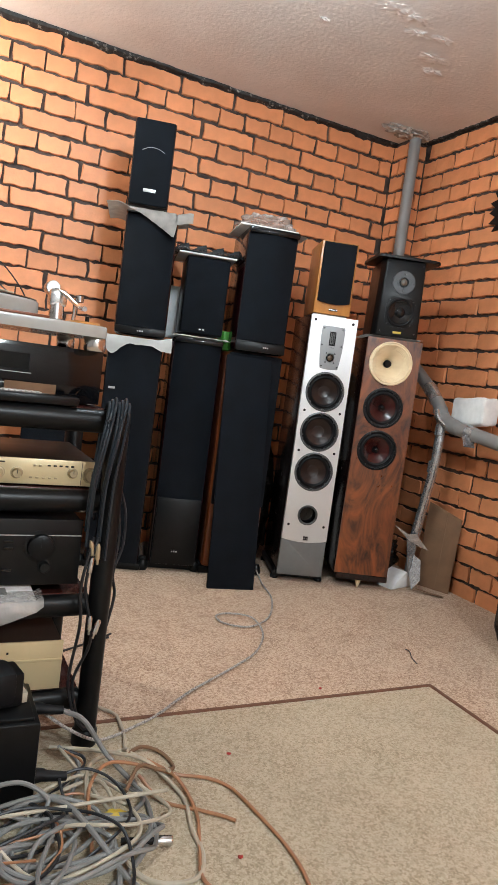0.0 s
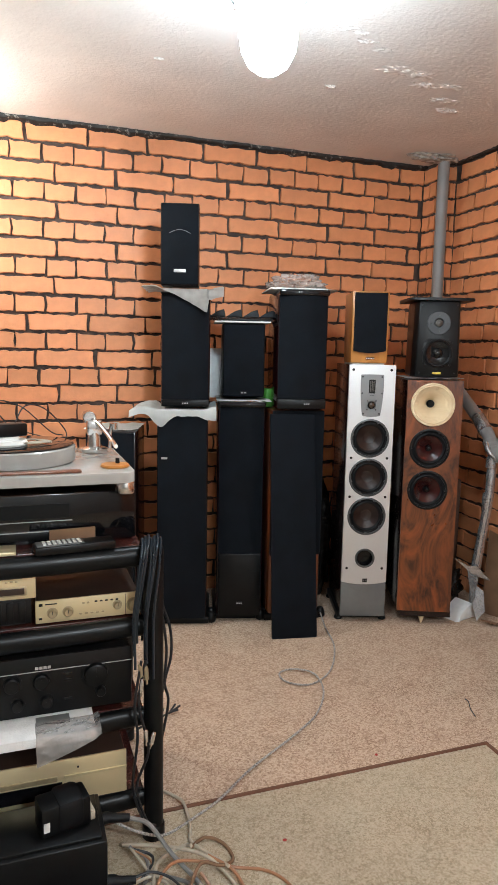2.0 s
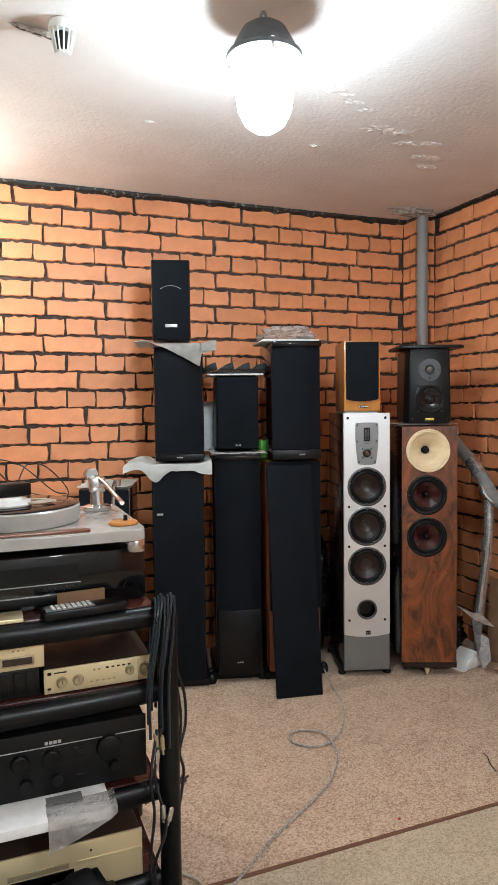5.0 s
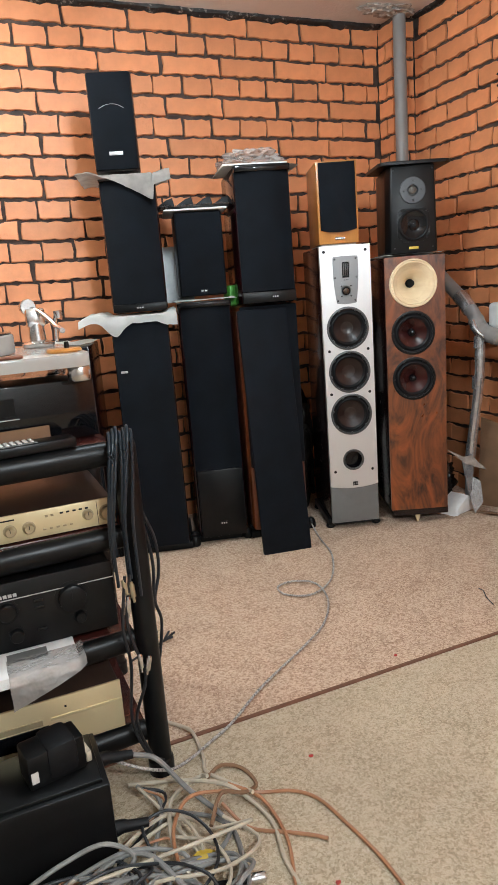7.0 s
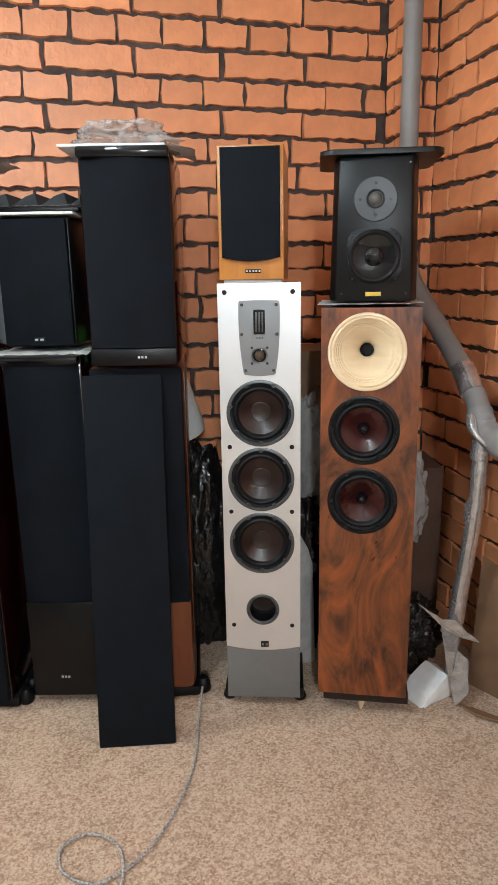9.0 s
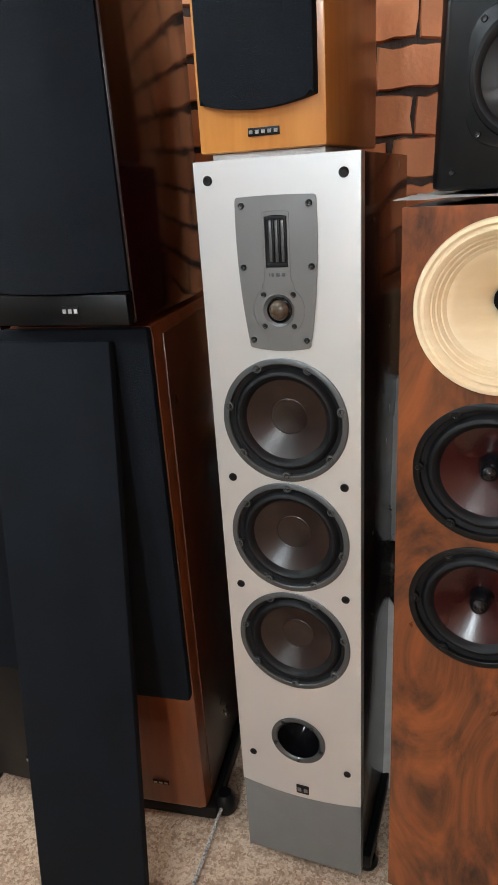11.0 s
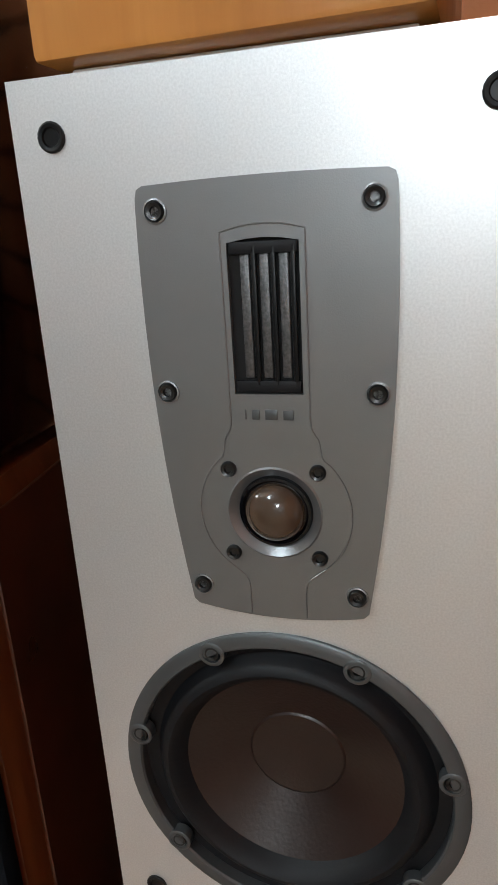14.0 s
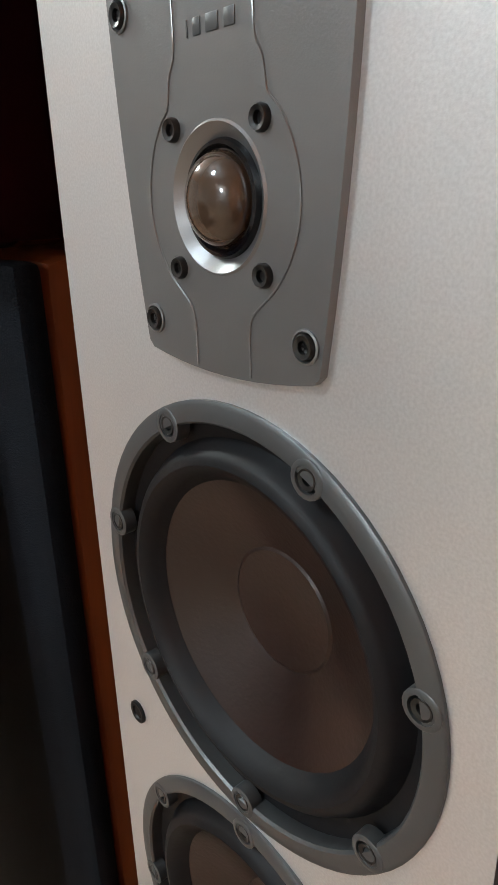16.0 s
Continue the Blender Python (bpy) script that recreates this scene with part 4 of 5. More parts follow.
part("carton", box(-0.13, 0.15, 0, 0.2, 0, 0.56, 0.004), M_CARD_SHADE, db)
cg = thing("plastic_bag", pose(1.885, 2.075, 0.36), "clear plastic bag hanging beside the burl tower", "plastic bag")
part("film", lump(0.060, 0.05, 0.155, 0.24, 31, 2.3, 5), M_BAG, cg, angle=75)
cgb = thing("plastic_bag", pose(1.87, 2.02, 0.0), "crumpled dark plastic sack in the corner", "plastic bag")
part("film", lump(0.10, 0.07, 0.12, 0.35, 35, 3.2, 5), M_BAGK, cgb, angle=75)

# ---- pipes along the corner and side wall ----
pipe = thing("drain_pipe", pose(0, 0, 0), "grey plastic drain pipe from ceiling to floor in the corner", "pipe")
part("riser", tube([(1.985, 2.335, CEIL + 0.02), (1.985, 2.335, 1.20), (1.982, 2.33, 1.16)], 0.027, 24, 2), M_PIPE, pipe)
part("elbow", tube([(1.982, 2.33, 1.20), (1.980, 2.31, 1.14), (1.972, 2.26, 1.09)], 0.031, 24, 6), M_PIPE, pipe)
part("slope", tube([(1.972, 2.27, 1.10), (1.949, 1.90, 0.853), (1.936, 1.80, 0.760)], 0.027, 24, 3), M_PIPE, pipe)
part("tee", tube([(1.939, 1.825, 0.785), (1.936, 1.785, 0.742), (1.942, 1.70, 0.715)], lambda f: 0.031 + 0.0015 * math.sin(f * 31), 24, 8), M_PIPE, pipe, "grey plastic tee joint")
part("drop", tube([(1.925, 1.785, 0.735), (1.920, 1.785, 0.54), (1.917, 1.815, 0.34), (1.912, 1.838, 0.15)], lambda f: 0.0190 + 0.0007 * math.sin(f * 47) + 0.0007 * math.sin(f * 113), 20, 10), M_TAPE, pipe, "drop pipe wound in silver tape")
part("drop_end", tube([(1.912, 1.838, 0.17), (1.911, 1.84, 0.06), (1.912, 1.84, 0.0)], lambda f: 0.014 - 0.005 * f, 16, 4), M_PIPE, pipe)
for a, b, r in (((1.9215, 1.793, 0.565), (1.919, 1.792, 0.515), 0.0215), ((1.925, 1.786, 0.72), (1.922, 1.786, 0.675), 0.0225), ((1.916, 1.823, 0.285), (1.914, 1.832, 0.215), 0.0205)):
    mid = tuple((p + q) / 2 for p, q in zip(a, b))
    part("tape_band", tube([a, mid, b], lambda f, r=r: r + 0.0010 * math.sin(f * 23), 18, 4), M_TAPE, pipe, "silver tape")
part("tape_band", tube([(1.952, 1.93, 0.874), (1.949, 1.905, 0.856), (1.944, 1.862, 0.820)], lambda f: 0.0300 + 0.001 * math.sin(f * 19), 20, 3), M_TAPE, pipe, "silver tape")
part("tape_band", tube([(1.900, 1.800, 0.782), (1.896, 1.775, 0.748), (1.915, 1.752, 0.722), (1.945, 1.748, 0.712)], lambda f: 0.010 + 0.003 * math.sin(f * 9), 10, 5), M_TAPE, pipe, "silver tape")
part("runner", tube([(1.936, 1.735, 0.722), (1.99, 1.30, 0.655), (2.03, 0.9, 0.60)], 0.028, 24, 4), M_PIPE, pipe)
for a, b in (((1.975, 1.385, 0.667), (1.984, 1.335, 0.660)), ((1.946, 1.655, 0.709), (1.951, 1.615, 0.703))):
    part("tape_band", tube([a, b], 0.030, 20, 1), M_TAPE, pipe, "silver tape")
part("tape_flap", add(bmesh.new(), sheet(0.05, 0.05, 0.02, 0.02, 0.02, 0.01, 4, 14), pose(1.93, 1.625, 0.672, 60, 0, -15)), M_TAPE, pipe, "loose silver tape end")
for m, pts in ((pose(1.888, 1.812, 0.225, 8, 0, -35), [(-0.085, 0.045), (-0.01, -0.015), (0.075, -0.050), (0.012, 0.022), (-0.02, 0.014)]),
               (pose(1.890, 1.815, 0.160, -6, 0, -20), [(-0.022, 0.060), (0.024, 0.055), (0.016, -0.02), (0.006, -0.105), (-0.012, -0.01)]),
               (pose(1.908, 1.795, 0.085, -14, 0, -50), [(-0.03, 0.075), (0.020, 0.05), (0.034, -0.035), (0.004, -0.082), (-0.018, -0.02)])):
    shred = prism(pts, -0.0008, 0.0008)
    bmesh.ops.subdivide_edges(shred, edges=shred.edges[:], cuts=3, use_grid_fill=True)
    for v in shred.verts:
        v.co.y += 0.010 * noise.noise(v.co * 38) + 2.2 * v.co.x * v.co.x
    part("tape_shred", add(bmesh.new(), shred, m), M_TAPE, pipe, "torn silver tape")
stub = thing("pipe_stub", pose(2.075, 1.63, CEIL), "short grey pipe stub hanging from the ceiling", "pipe")
part("stub", tube([(0, -0.03, 0.01), (0, 0.03, -0.14)], 0.034, 24, 1), M_PIPE, stub)
wp = thing("foam_block", pose(WX, 1.71, 0.715), "white foam packing block resting on the pipe", "foam block")
fblk = box(-0.125, -0.03, -0.09, 0.09, 0.028, 0.145, 0.014, 3)
bmesh.ops.subdivide_edges(fblk, edges=fblk.edges[:], cuts=3, use_grid_fill=True)
for v in fblk.verts:
    v.co += Vector((0.006, 0.006, 0.008)) * noise.noise(v.co * 24) + Vector((0, 0, -0.10 * (v.co.y + 0.09)))
part("block", fblk, M_FOAM, wp)
bd2 = thing("white_board", pose(WX - 0.045, 1.575, 0.69, 0, 0, 0), "white board leaning behind the pipe at the wall", "board")
part("board", box(-0.012, 0.0, -0.45, 0.0, -0.32, 0.0, 0.001), M_WHITEP, bd2).matrix_local = pose(0, 0, 0, -40, 0, 0)
part("backing", box(0.0, 0.006, -0.45, 0.004, -0.324, 0.0, 0.001), M_CHERRY, bd2, "brown backing").matrix_local = pose(0, 0, 0, -40, 0, 0)
hk = thing("wall_bracket", pose(WX - 0.010, 1.838, 1.652), "black jagged bracket hanging on the brick wall", "bracket")
edge = [(0.022 + 0.040 * math.sin(math.pi * k / 10) ** 0.8, 0.084 - 0.168 * k / 10) for k in range(11)]
spikes = [(-0.010, -0.088), (0.012, -0.062), (-0.034, -0.052), (0.000, -0.028), (-0.038, -0.008), (-0.004, 0.010), (-0.040, 0.034), (0.004, 0.044), (-0.022, 0.078)]
part("jagged_plate", prism(edge + spikes, -0.006, 0.004, 0.001), M_BLACK, hk).matrix_local = pose(0, 0, 0, 0, 0, -90)
cd = thing("cardboard_piece", pose(2.022, 1.797, 0.0, 0, 0, -66), "flat brown cardboard piece leaning at the wall", "cardboard")
part("flat", prism([(-0.080, 0), (0.078, 0), (0.080, 0.326), (-0.078, 0.376)], 0, 0.006, 0.001), M_CARD, cd).matrix_local = pose(0, 0, 0, -4, 0, 0)
part("fold", box(0.012, 0.015, -0.0012, 0.001, 0.004, 0.34), M_CARD, cd, "pressed fold line").matrix_local = pose(0, 0, 0, -4, 0, 0)
fl = thing("polystyrene_lump", pose(1.872, 1.862, 0.0, 0, 0, 15), "broken white polystyrene wedge on the carpet", "foam lump")
wdg = prism([(-0.075, 0.0), (0.062, 0.0), (0.068, 0.030), (0.015, 0.072), (-0.040, 0.040)], -0.045, 0.04, 0.006)
bmesh.ops.subdivide_edges(wdg, edges=wdg.edges[:], cuts=2, use_grid_fill=True)
for v in wdg.verts:
    if v.co.z > 0.004:
        v.co += Vector((0.007, 0.007, 0.005)) * noise.noise(v.co * 30)
part("lump", wdg, M_FOAM, fl)
fp = thing("paper_scrap", pose(1.945, 1.722, 0.0, 0, 0, -42), "torn cardboard scrap on the carpet", "scrap")
part("scrap", prism([(-0.058, 0.0), (-0.03, -0.016), (0.052, -0.013), (0.060, 0.006), (-0.02, 0.020)], -0.002, 0.002, 0.0005), M_CARD, fp).matrix_local = pose(0, 0, 0.012, 78, 6, 0)
bg = thing("black_sack", pose(1.985, 1.11, 0.0), "black plastic sack wrapped round a box by the wall", "sack")
sk = lump(0.20, 0.22, 0.36, 0.10, 41, 2.4, 5)
for v in sk.verts:
    v.co.x = max(-0.13, min(0.13, v.co.x * 1.25))
    v.co.y = max(-0.17, min(0.17, v.co.y * 1.3))
    v.co.z = min(v.co.z, 0.44 + 0.01 * noise.noise(v.co * 30))
    v.co += Vector((0.010, 0.010, 0.0)) * noise.noise(v.co * 22)
part("film", sk, M_BAGK, bg)
part("skirt", lump(0.165, 0.19, 0.035, 0.35, 44, 5, 4), M_BAGK, bg, "gathered black plastic at the floor")
t6 = plain_tower(1.66, 0.845, -90, 0.22, 0.26, 0.40, "low cherry loudspeaker on a black base", M_CHERRY, grille=False, group="tower loudspeakers")

# ---- equipment rack ----
RZ = 0.007
rack = thing("equipment_rack", pose(0, 0, RZ), "dark mahogany and black four-shelf equipment rack", "rack")
for z in (0.712, 0.548, 0.330, 0.126):
    sf = part("shelf", box(-0.46, 0.297, 0.95, 1.36, z - 0.028 - RZ, z - RZ, 0.003), M_MAHOG, rack, "dark mahogany shelf")
    nose = tube([(-0.46, 0.950, 0.0), (-0.28, 0.936, 0.0), (-0.1, 0.930, 0.0), (0.12, 0.936, 0.0), (0.297, 0.952, 0.0)], 0.0235, 18, 10)
    for v in nose.verts:
        v.co = Vector((v.co.x, 0.945 + (v.co.y - 0.945) * 0.75, v.co.z + z - 0.0245 - RZ))
    part("front_edge", nose, M_BLACK, sf, "rounded black front edge")
for px, py in ((0.319, 0.935), (0.319, 1.355), (-0.475, 0.935), (-0.475, 1.355)):
    p = part("post", turned([(0.0, 0.0), (0.026, 0.0), (0.026, 0.03), (0.0225, 0.034), (0.0225, 0.695), (0.020, 0.704), (0.0, 0.706)], px, py, 0, 28), M_BLACK, rack, "round black post")


def unit(name, label, x0, x1, y0, d, z0, z1, front_mat, body_mat, category):
    t = thing(name, pose((x0 + x1) / 2, y0, z0), label, category, "hi-fi components")
    w = (x1 - x0) / 2
    part("case", box(-w + 0.003, w - 0.003, 0.006, d, 0.004, z1 - z0 - 0.001, 0.002), body_mat, t)
    part("front_panel", box(-w, w, 0.0, 0.006, 0.004, z1 - z0, 0.0015), front_mat, t)
    for fx in (-w + 0.03, w - 0.03):
        for fy in (0.04, d - 0.04):
            part("foot", turned([(0, 0), (0.01, 0), (0.01, 0.005), (0, 0.005)], fx, fy, 0, 14), M_BLACK, t)
    return t, w


def knob(parent, x, z, r, material, d=0.012):
    k = part("knob", lathe([(0, d), (r * 0.8, d), (r * 0.95, d - 0.002), (r, 0.001), (r * 1.25, 0.0005), (r * 1.25, -0.001)], x, 0, z, 24), material, parent)
    part("pointer", box(x - 0.0006, x + 0.0006, -d - 0.0008, -d + 0.001, z, z + r * 0.8), M_BLACK, k)


def button(parent, x, z, w, h, material):
    part("button", box(x - w / 2, x + w / 2, -0.0025, 0.001, z - h / 2, z + h / 2, 0.0006), material, parent)


g1, w = unit("amplifier", "champagne gold stereo amplifier with small round knobs", 0.066, 0.292, 0.953, 0.30, 0.548, 0.603, M_GOLD, M_BRONZE, "amplifier")
for x, r in ((-0.078, 0.0095), (-0.045, 0.0095), (0.062, 0.0085)):
    knob(g1, x, 0.026 if r > 0.009 else 0.030, r, M_GOLDD)
knob(g1, 0.098, 0.027, 0.013, M_GOLDD)
part("panel_seam", box(0.0795, 0.0805, -0.0008, 0.001, 0.006, 0.053), M_BRONZE, g1)
for k in range(5):
    button(g1, 0.015 + 0.0115 * k, 0.043, 0.006, 0.003, M_BLACK)
    button(g1, -0.018 + 0.012 * k, 0.018, 0.006, 0.003, M_GOLDD)
for k in range(2):
    button(g1, -0.012 + 0.010 * k, 0.042, 0.005, 0.004, M_GOLDD)
button(g1, -0.103, 0.015, 0.007, 0.004, M_BLACK)
part("printed_mark", box(-0.106, -0.098, -0.001, 0.001, 0.043, 0.049), M_BLACK, g1)
part("printed_mark", box(-0.093, -0.068, -0.001, 0.001, 0.045, 0.0475), M_BLACK, g1)
gt, w = unit("tuner", "narrow black component under a gold deck", -0.30, 0.058, 0.962, 0.30, 0.548, 0.608, M_BLACK, M_BLACK, "hi-fi component")
for k in range(14):
    part("vent_slat", box(-0.16 + 0.024 * k, -0.145 + 0.024 * k, -0.003, 0.001, 0.01, 0.055, 0.001), M_BLACK, gt)
gd, w = unit("cassette_deck", "champagne gold deck with a wide display window", -0.30, 0.068, 0.953, 0.28, 0.608, 0.659, M_GOLD, M_BRONZE, "tape deck")
part("window_frame", box(0.10, 0.165, -0.0025, 0.001, 0.012, 0.032, 0.001), M_GOLDD, gd)
part("window", box(0.104, 0.161, -0.0032, 0.001, 0.015, 0.029, 0.0005), M_BRONZE, gd)
for k in range(3):
    button(gd, 0.125 + 0.010 * k, 0.044, 0.006, 0.0035, M_GOLDD)
sn, w = unit("receiver", "wide black stereo amplifier with rows of knobs", -0.30, 0.268, 0.928, 0.34, 0.352, 0.488, M_BLACK, M_BLACK, "amplifier")
for x, z, r in ((0.03, 0.082, 0.017), (0.09, 0.082, 0.017), (0.205, 0.082, 0.026), (-0.03, 0.035, 0.013), (0.04, 0.035, 0.013), (0.10, 0.035, 0.013), (0.215, 0.042, 0.011), (-0.10, 0.035, 0.013)):
    knob(sn, x, z, r, M_BLACK, 0.014)
for x, z in ((0.145, 0.092), (0.145, 0.078), (0.145, 0.035)):
    button(sn, x, z, 0.018, 0.006, M_GLOSSK)
part("trim_line", box(-w, w, -0.0015, 0.001, 0.1035, 0.1050), M_BADGE, sn)
for k in range(4):
    part("mark", box(0.078 + 0.0085 * k, 0.0845 + 0.0085 * k, -0.0015, 0.001, 0.1085, 0.1145), M_BADGE, sn)
wbx = thing("boxed_unit", pose(0, 0.845, 0.330), "white slim box wrapped in clear plastic on the shelf", "box")
part("carton", box(-0.30, 0.180, 0.0, 0.26, 0.001, 0.0215, 0.002), M_FOAM, wbx)
part("film", add(bmesh.new(), drape(0.06, 0.03, 0.0, 0.012, lambda u: 0.012 + 0.045 * (1 - u), 3, 0.004, 0.0, 22), pose(0.118, 0.028, 0.0225)), M_BAG, wbx, "clear plastic wrap")
part("lid_mark", box(0.06, 0.13, 0.045, 0.08, 0.0213, 0.0225), M_GREYP, wbx, "grey printed panel")
sg, w = unit("cd_player", "large champagne gold disc player with a slim tray", -0.30, 0.257, 0.940, 0.34, 0.126, 0.233, M_GOLD, M_BRONZE, "disc player")
part("tray", box(0.005, 0.125, -0.003, 0.001, 0.060, 0.071, 0.001), M_GOLDD, sg)
part("display", box(-0.02, 0.135, -0.0015, 0.001, 0.022, 0.056), M_GLOSSK, sg)
part("step", box(0.14, w, -0.003, 0.001, 0.064, 0.070, 0.001), M_GOLD, sg)
for k in range(4):
    button(sg, 0.152 + 0.02 * k, 0.067, 0.016, 0.005, M_GOLDD)
part("dot", box(0.168, 0.172, -0.0015, 0.001, 0.084, 0.088), M_BLACK, sg)

# glossy black component below the turntable
gk, w = unit("black_component", "glossy black component under the turntable", -0.30, 0.290, 1.005, 0.32, 0.712, 0.8255, M_GLOSSK, M_GLOSSK, "hi-fi component")
part("window", box(-0.02, 0.15, -0.002, 0.001, 0.060, 0.092, 0.001), M_VOID, gk)
part("silver_line", box(-0.22, 0.155, -0.0015, 0.001, 0.053, 0.0545), M_BADGE, gk)
part("silver_line", box(-0.22, 0.14, -0.0035, 0.001, 0.0305, 0.032), M_BADGE, gk)
part("tray", box(-0.03, 0.14, -0.003, 0.001, 0.012, 0.03, 0.001), M_BLACK, gk)
rm = thing("remote_control", pose(0.15, 0.950, 0.713, 0, 0, 6), "black remote control with rows of pale keys", "remote control")
part("body", box(-0.085, 0.085, -0.024, 0.024, 0.0, 0.018, 0.004), M_BLACK, rm)
part("key_plate", box(-0.08, 0.018, -0.020, 0.020, 0.018, 0.0195, 0.0005), M_GREYP, rm)
for i in range(8):
    for j in range(3):
        part("key", box(-0.067 + 0.0105 * i, -0.0605 + 0.0105 * i, -0.014 + 0.0115 * j, -0.008 + 0.0115 * j, 0.0195, 0.0215, 0.0005), M_WHITEP, rm)
gt2 = thing("gold_tray", pose(-0.10, 0.967, 0.713), "thin brass coloured tray on the rack shelf", "tray")
part("tray", box(-0.15, 0.13, -0.03, 0.03, 0.0, 0.008, 0.002), M_GOLD, gt2)
cbx = thing("cardboard_piece", pose(0.15, 0.998, 0.713, 0, 0, 4), "small brown cardboard piece behind the remote control", "cardboard")
part("flat", box(-0.05, 0.05, -0.002, 0.002, 0, 0.035, 0.001), M_CARD, cbx)

# turntable
tt = thing("turntable", pose(0.025, 0, 0.816), "frosted acrylic turntable with a silver tonearm", "turntable")
pls = prism(rounded(0.66, 0.40, 0.03, -0.069, 1.155), 0.0, 0.023, 0.004)
part("plinth", pls, M_ACRYL, tt, "thick frosted acrylic plinth").matrix_local = Matrix.Translation((0, 0, 0.060)) @ Matrix.Rotation(radians(-90), 4, "X")
for x, y in ((0.240, 0.985), (0.240, 1.31), (-0.3, 1.0), (-0.3, 1.31)):
    part("foot", turned([(0, 0), (0.02, 0), (0.022, 0.004), (0.022, 0.023), (0.02, 0.0275), (0, 0.0275)], x, y, 0.0095, 28), M_CHROME, tt, "turned metal foot")
part("platter", turned([(0, 0.062), (0.146, 0.062), (0.148, 0.065), (0.148, 0.096), (0.145, 0.099), (0, 0.099)], 0.0, 1.17, 0, 72), M_ACRYL, tt, "thick frosted platter")
part("record", turned([(0, 0.0995), (0.142, 0.0995), (0.1445, 0.1015), (0.142, 0.103), (0.05, 0.1025), (0, 0.1025)], 0.0, 1.17, 0, 72), M_GLOSSK, tt, "black record mat")
part("wood_strip", box(-0.30, 0.145, 0.972, 0.992, 0.0605, 0.0665, 0.002), M_CHERRY, tt, "reddish wooden strip")
dsc = part("wooden_disc", turned([(0, 0.0605), (0.031, 0.0605), (0.033, 0.063), (0.031, 0.067), (0, 0.067)], 0.225, 1.035, 0, 36), M_ALDER, tt, "small pale wooden disc")
part("knob", turned([(0, 0.067), (0.005, 0.067), (0.0045, 0.079), (0, 0.08)], 0.232, 1.045, 0, 16), M_BLACK, dsc)
arm = part("tonearm", turned([(0, 0.0605), (0.032, 0.0605), (0.034, 0.064), (0.034, 0.07), (0.028, 0.073), (0.018, 0.076), (0.016, 0.112), (0, 0.114)], 0.205, 1.27, 0, 36), M_CHROME, tt, "silver tonearm base")
part("bearing", box(0.185, 0.225, 1.255, 1.285, 0.105, 0.145, 0.006), M_CHROME, arm)
part("arm_tube", tube([(0.195, 1.30, 0.148), (0.215, 1.24, 0.135), (0.235, 1.16, 0.105), (0.236, 1.10, 0.098)], 0.0055, 12, 6), M_CHROME, arm)
part("counterweight", lathe([(0, 0.022), (0.015, 0.022), (0.017, 0.02), (0.017, -0.02), (0.015, -0.022), (0, -0.022)], 0.195, 1.30, 0.148, 24), M_CHROME, arm)
part("rest", tube([(0.245, 1.27, 0.07), (0.247, 1.265, 0.12), (0.25, 1.255, 0.132)], 0.005, 10), M_CHROME, arm)
part("rest_knob", turned([(0, 0.12), (0.010, 0.121), (0.010, 0.136), (0, 0.137)], 0.252, 1.25, 0, 18), M_CHROME, arm)
pk = thing("puck", pose(0.01, 1.14, 0.9195), "round white plastic puck on the record", "puck")
part("puck", turned([(0, 0), (0.052, 0), (0.054, 0.004), (0.05, 0.012), (0.036, 0.014), (0.034, 0.020), (0, 0.021)], 0, 0, 0, 40), M_WHITEP, pk)
ad = thing("power_adapter", pose(0.02, 1.135, 0.940, 0, 0, 20), "small black power adapter on the turntable", "adapter")
part("body", box(-0.05, 0.04, -0.02, 0.02, 0.0, 0.03, 0.005), M_BLACK, ad)
for s in (-1, 1):
    part("pin", tube([(-0.035 + 0.01 * s, 0.0, 0.03), (-0.037 + 0.01 * s, 0.002, 0.05)], 0.0025, 8, 1), M_BLACK, ad)
wire = thing("loose_wire", pose(0, 0, 0.004), "thin black wires looped over the turntable", "wire")
part("strand", tube([(0.03, 1.13, 0.955), (0.06, 1.2, 1.0), (0.11, 1.27, 0.985), (0.16, 1.29, 0.925), (0.14, 1.33, 0.90), (0.02, 1.35, 0.93), (-0.12, 1.3, 0.97)], 0.0016, 6), M_CABLEK, wire)
part("strand", tube([(0.02, 1.15, 0.96), (-0.02, 1.24, 1.01), (0.05, 1.31, 0.99), (0.12, 1.26, 0.93), (0.15, 1.24, 0.922)], 0.0016, 6), M_CABLEK, wire)
for k in range(4):
    part("strand", tube([(0.04 + 0.006 * k, 1.12, 0.9215), (0.08, 1.10 + 0.01 * k, 0.9225), (0.115, 1.14 - 0.006 * k, 0.9215), (0.07, 1.17, 0.923), (0.03, 1.13 + 0.008 * k, 0.9215)], 0.0016, 6), M_CABLEW, wire, "cream wire")

# cables hung over the rack's post
hc = thing("cable_bundle", pose(0, 0, 0), "dark blue cables looped over the rack post", "cable")
rb = random.Random(9)
for k in range(7):
    x = 0.290 + 0.0068 * k
    dip = (0.47, 0.44, 0.50, 0.43, 0.45, 0.52, 0.41)[k]
    sway = rb.uniform(-0.010, 0.004)
    bulge = rb.uniform(0.0, 0.012)
    part("cable", tube([(x - 0.016 + sway, 0.918 - bulge, dip), (x - 0.018 + sway, 0.905 - bulge, 0.56), (x - 0.008 + sway * 0.5, 0.900 - bulge * 0.5, 0.66), (x - 0.001, 0.910, 0.716 + 0.004 * (k % 3)), (x + 0.005, 0.94, 0.728 + 0.004 * (k % 3)), (x + 0.006, 0.968, 0.70), (x - 0.004, 0.972, 0.58), (x - 0.012, 0.966, dip + 0.05)], 0.0031, 8), M_CABLEB, hc)
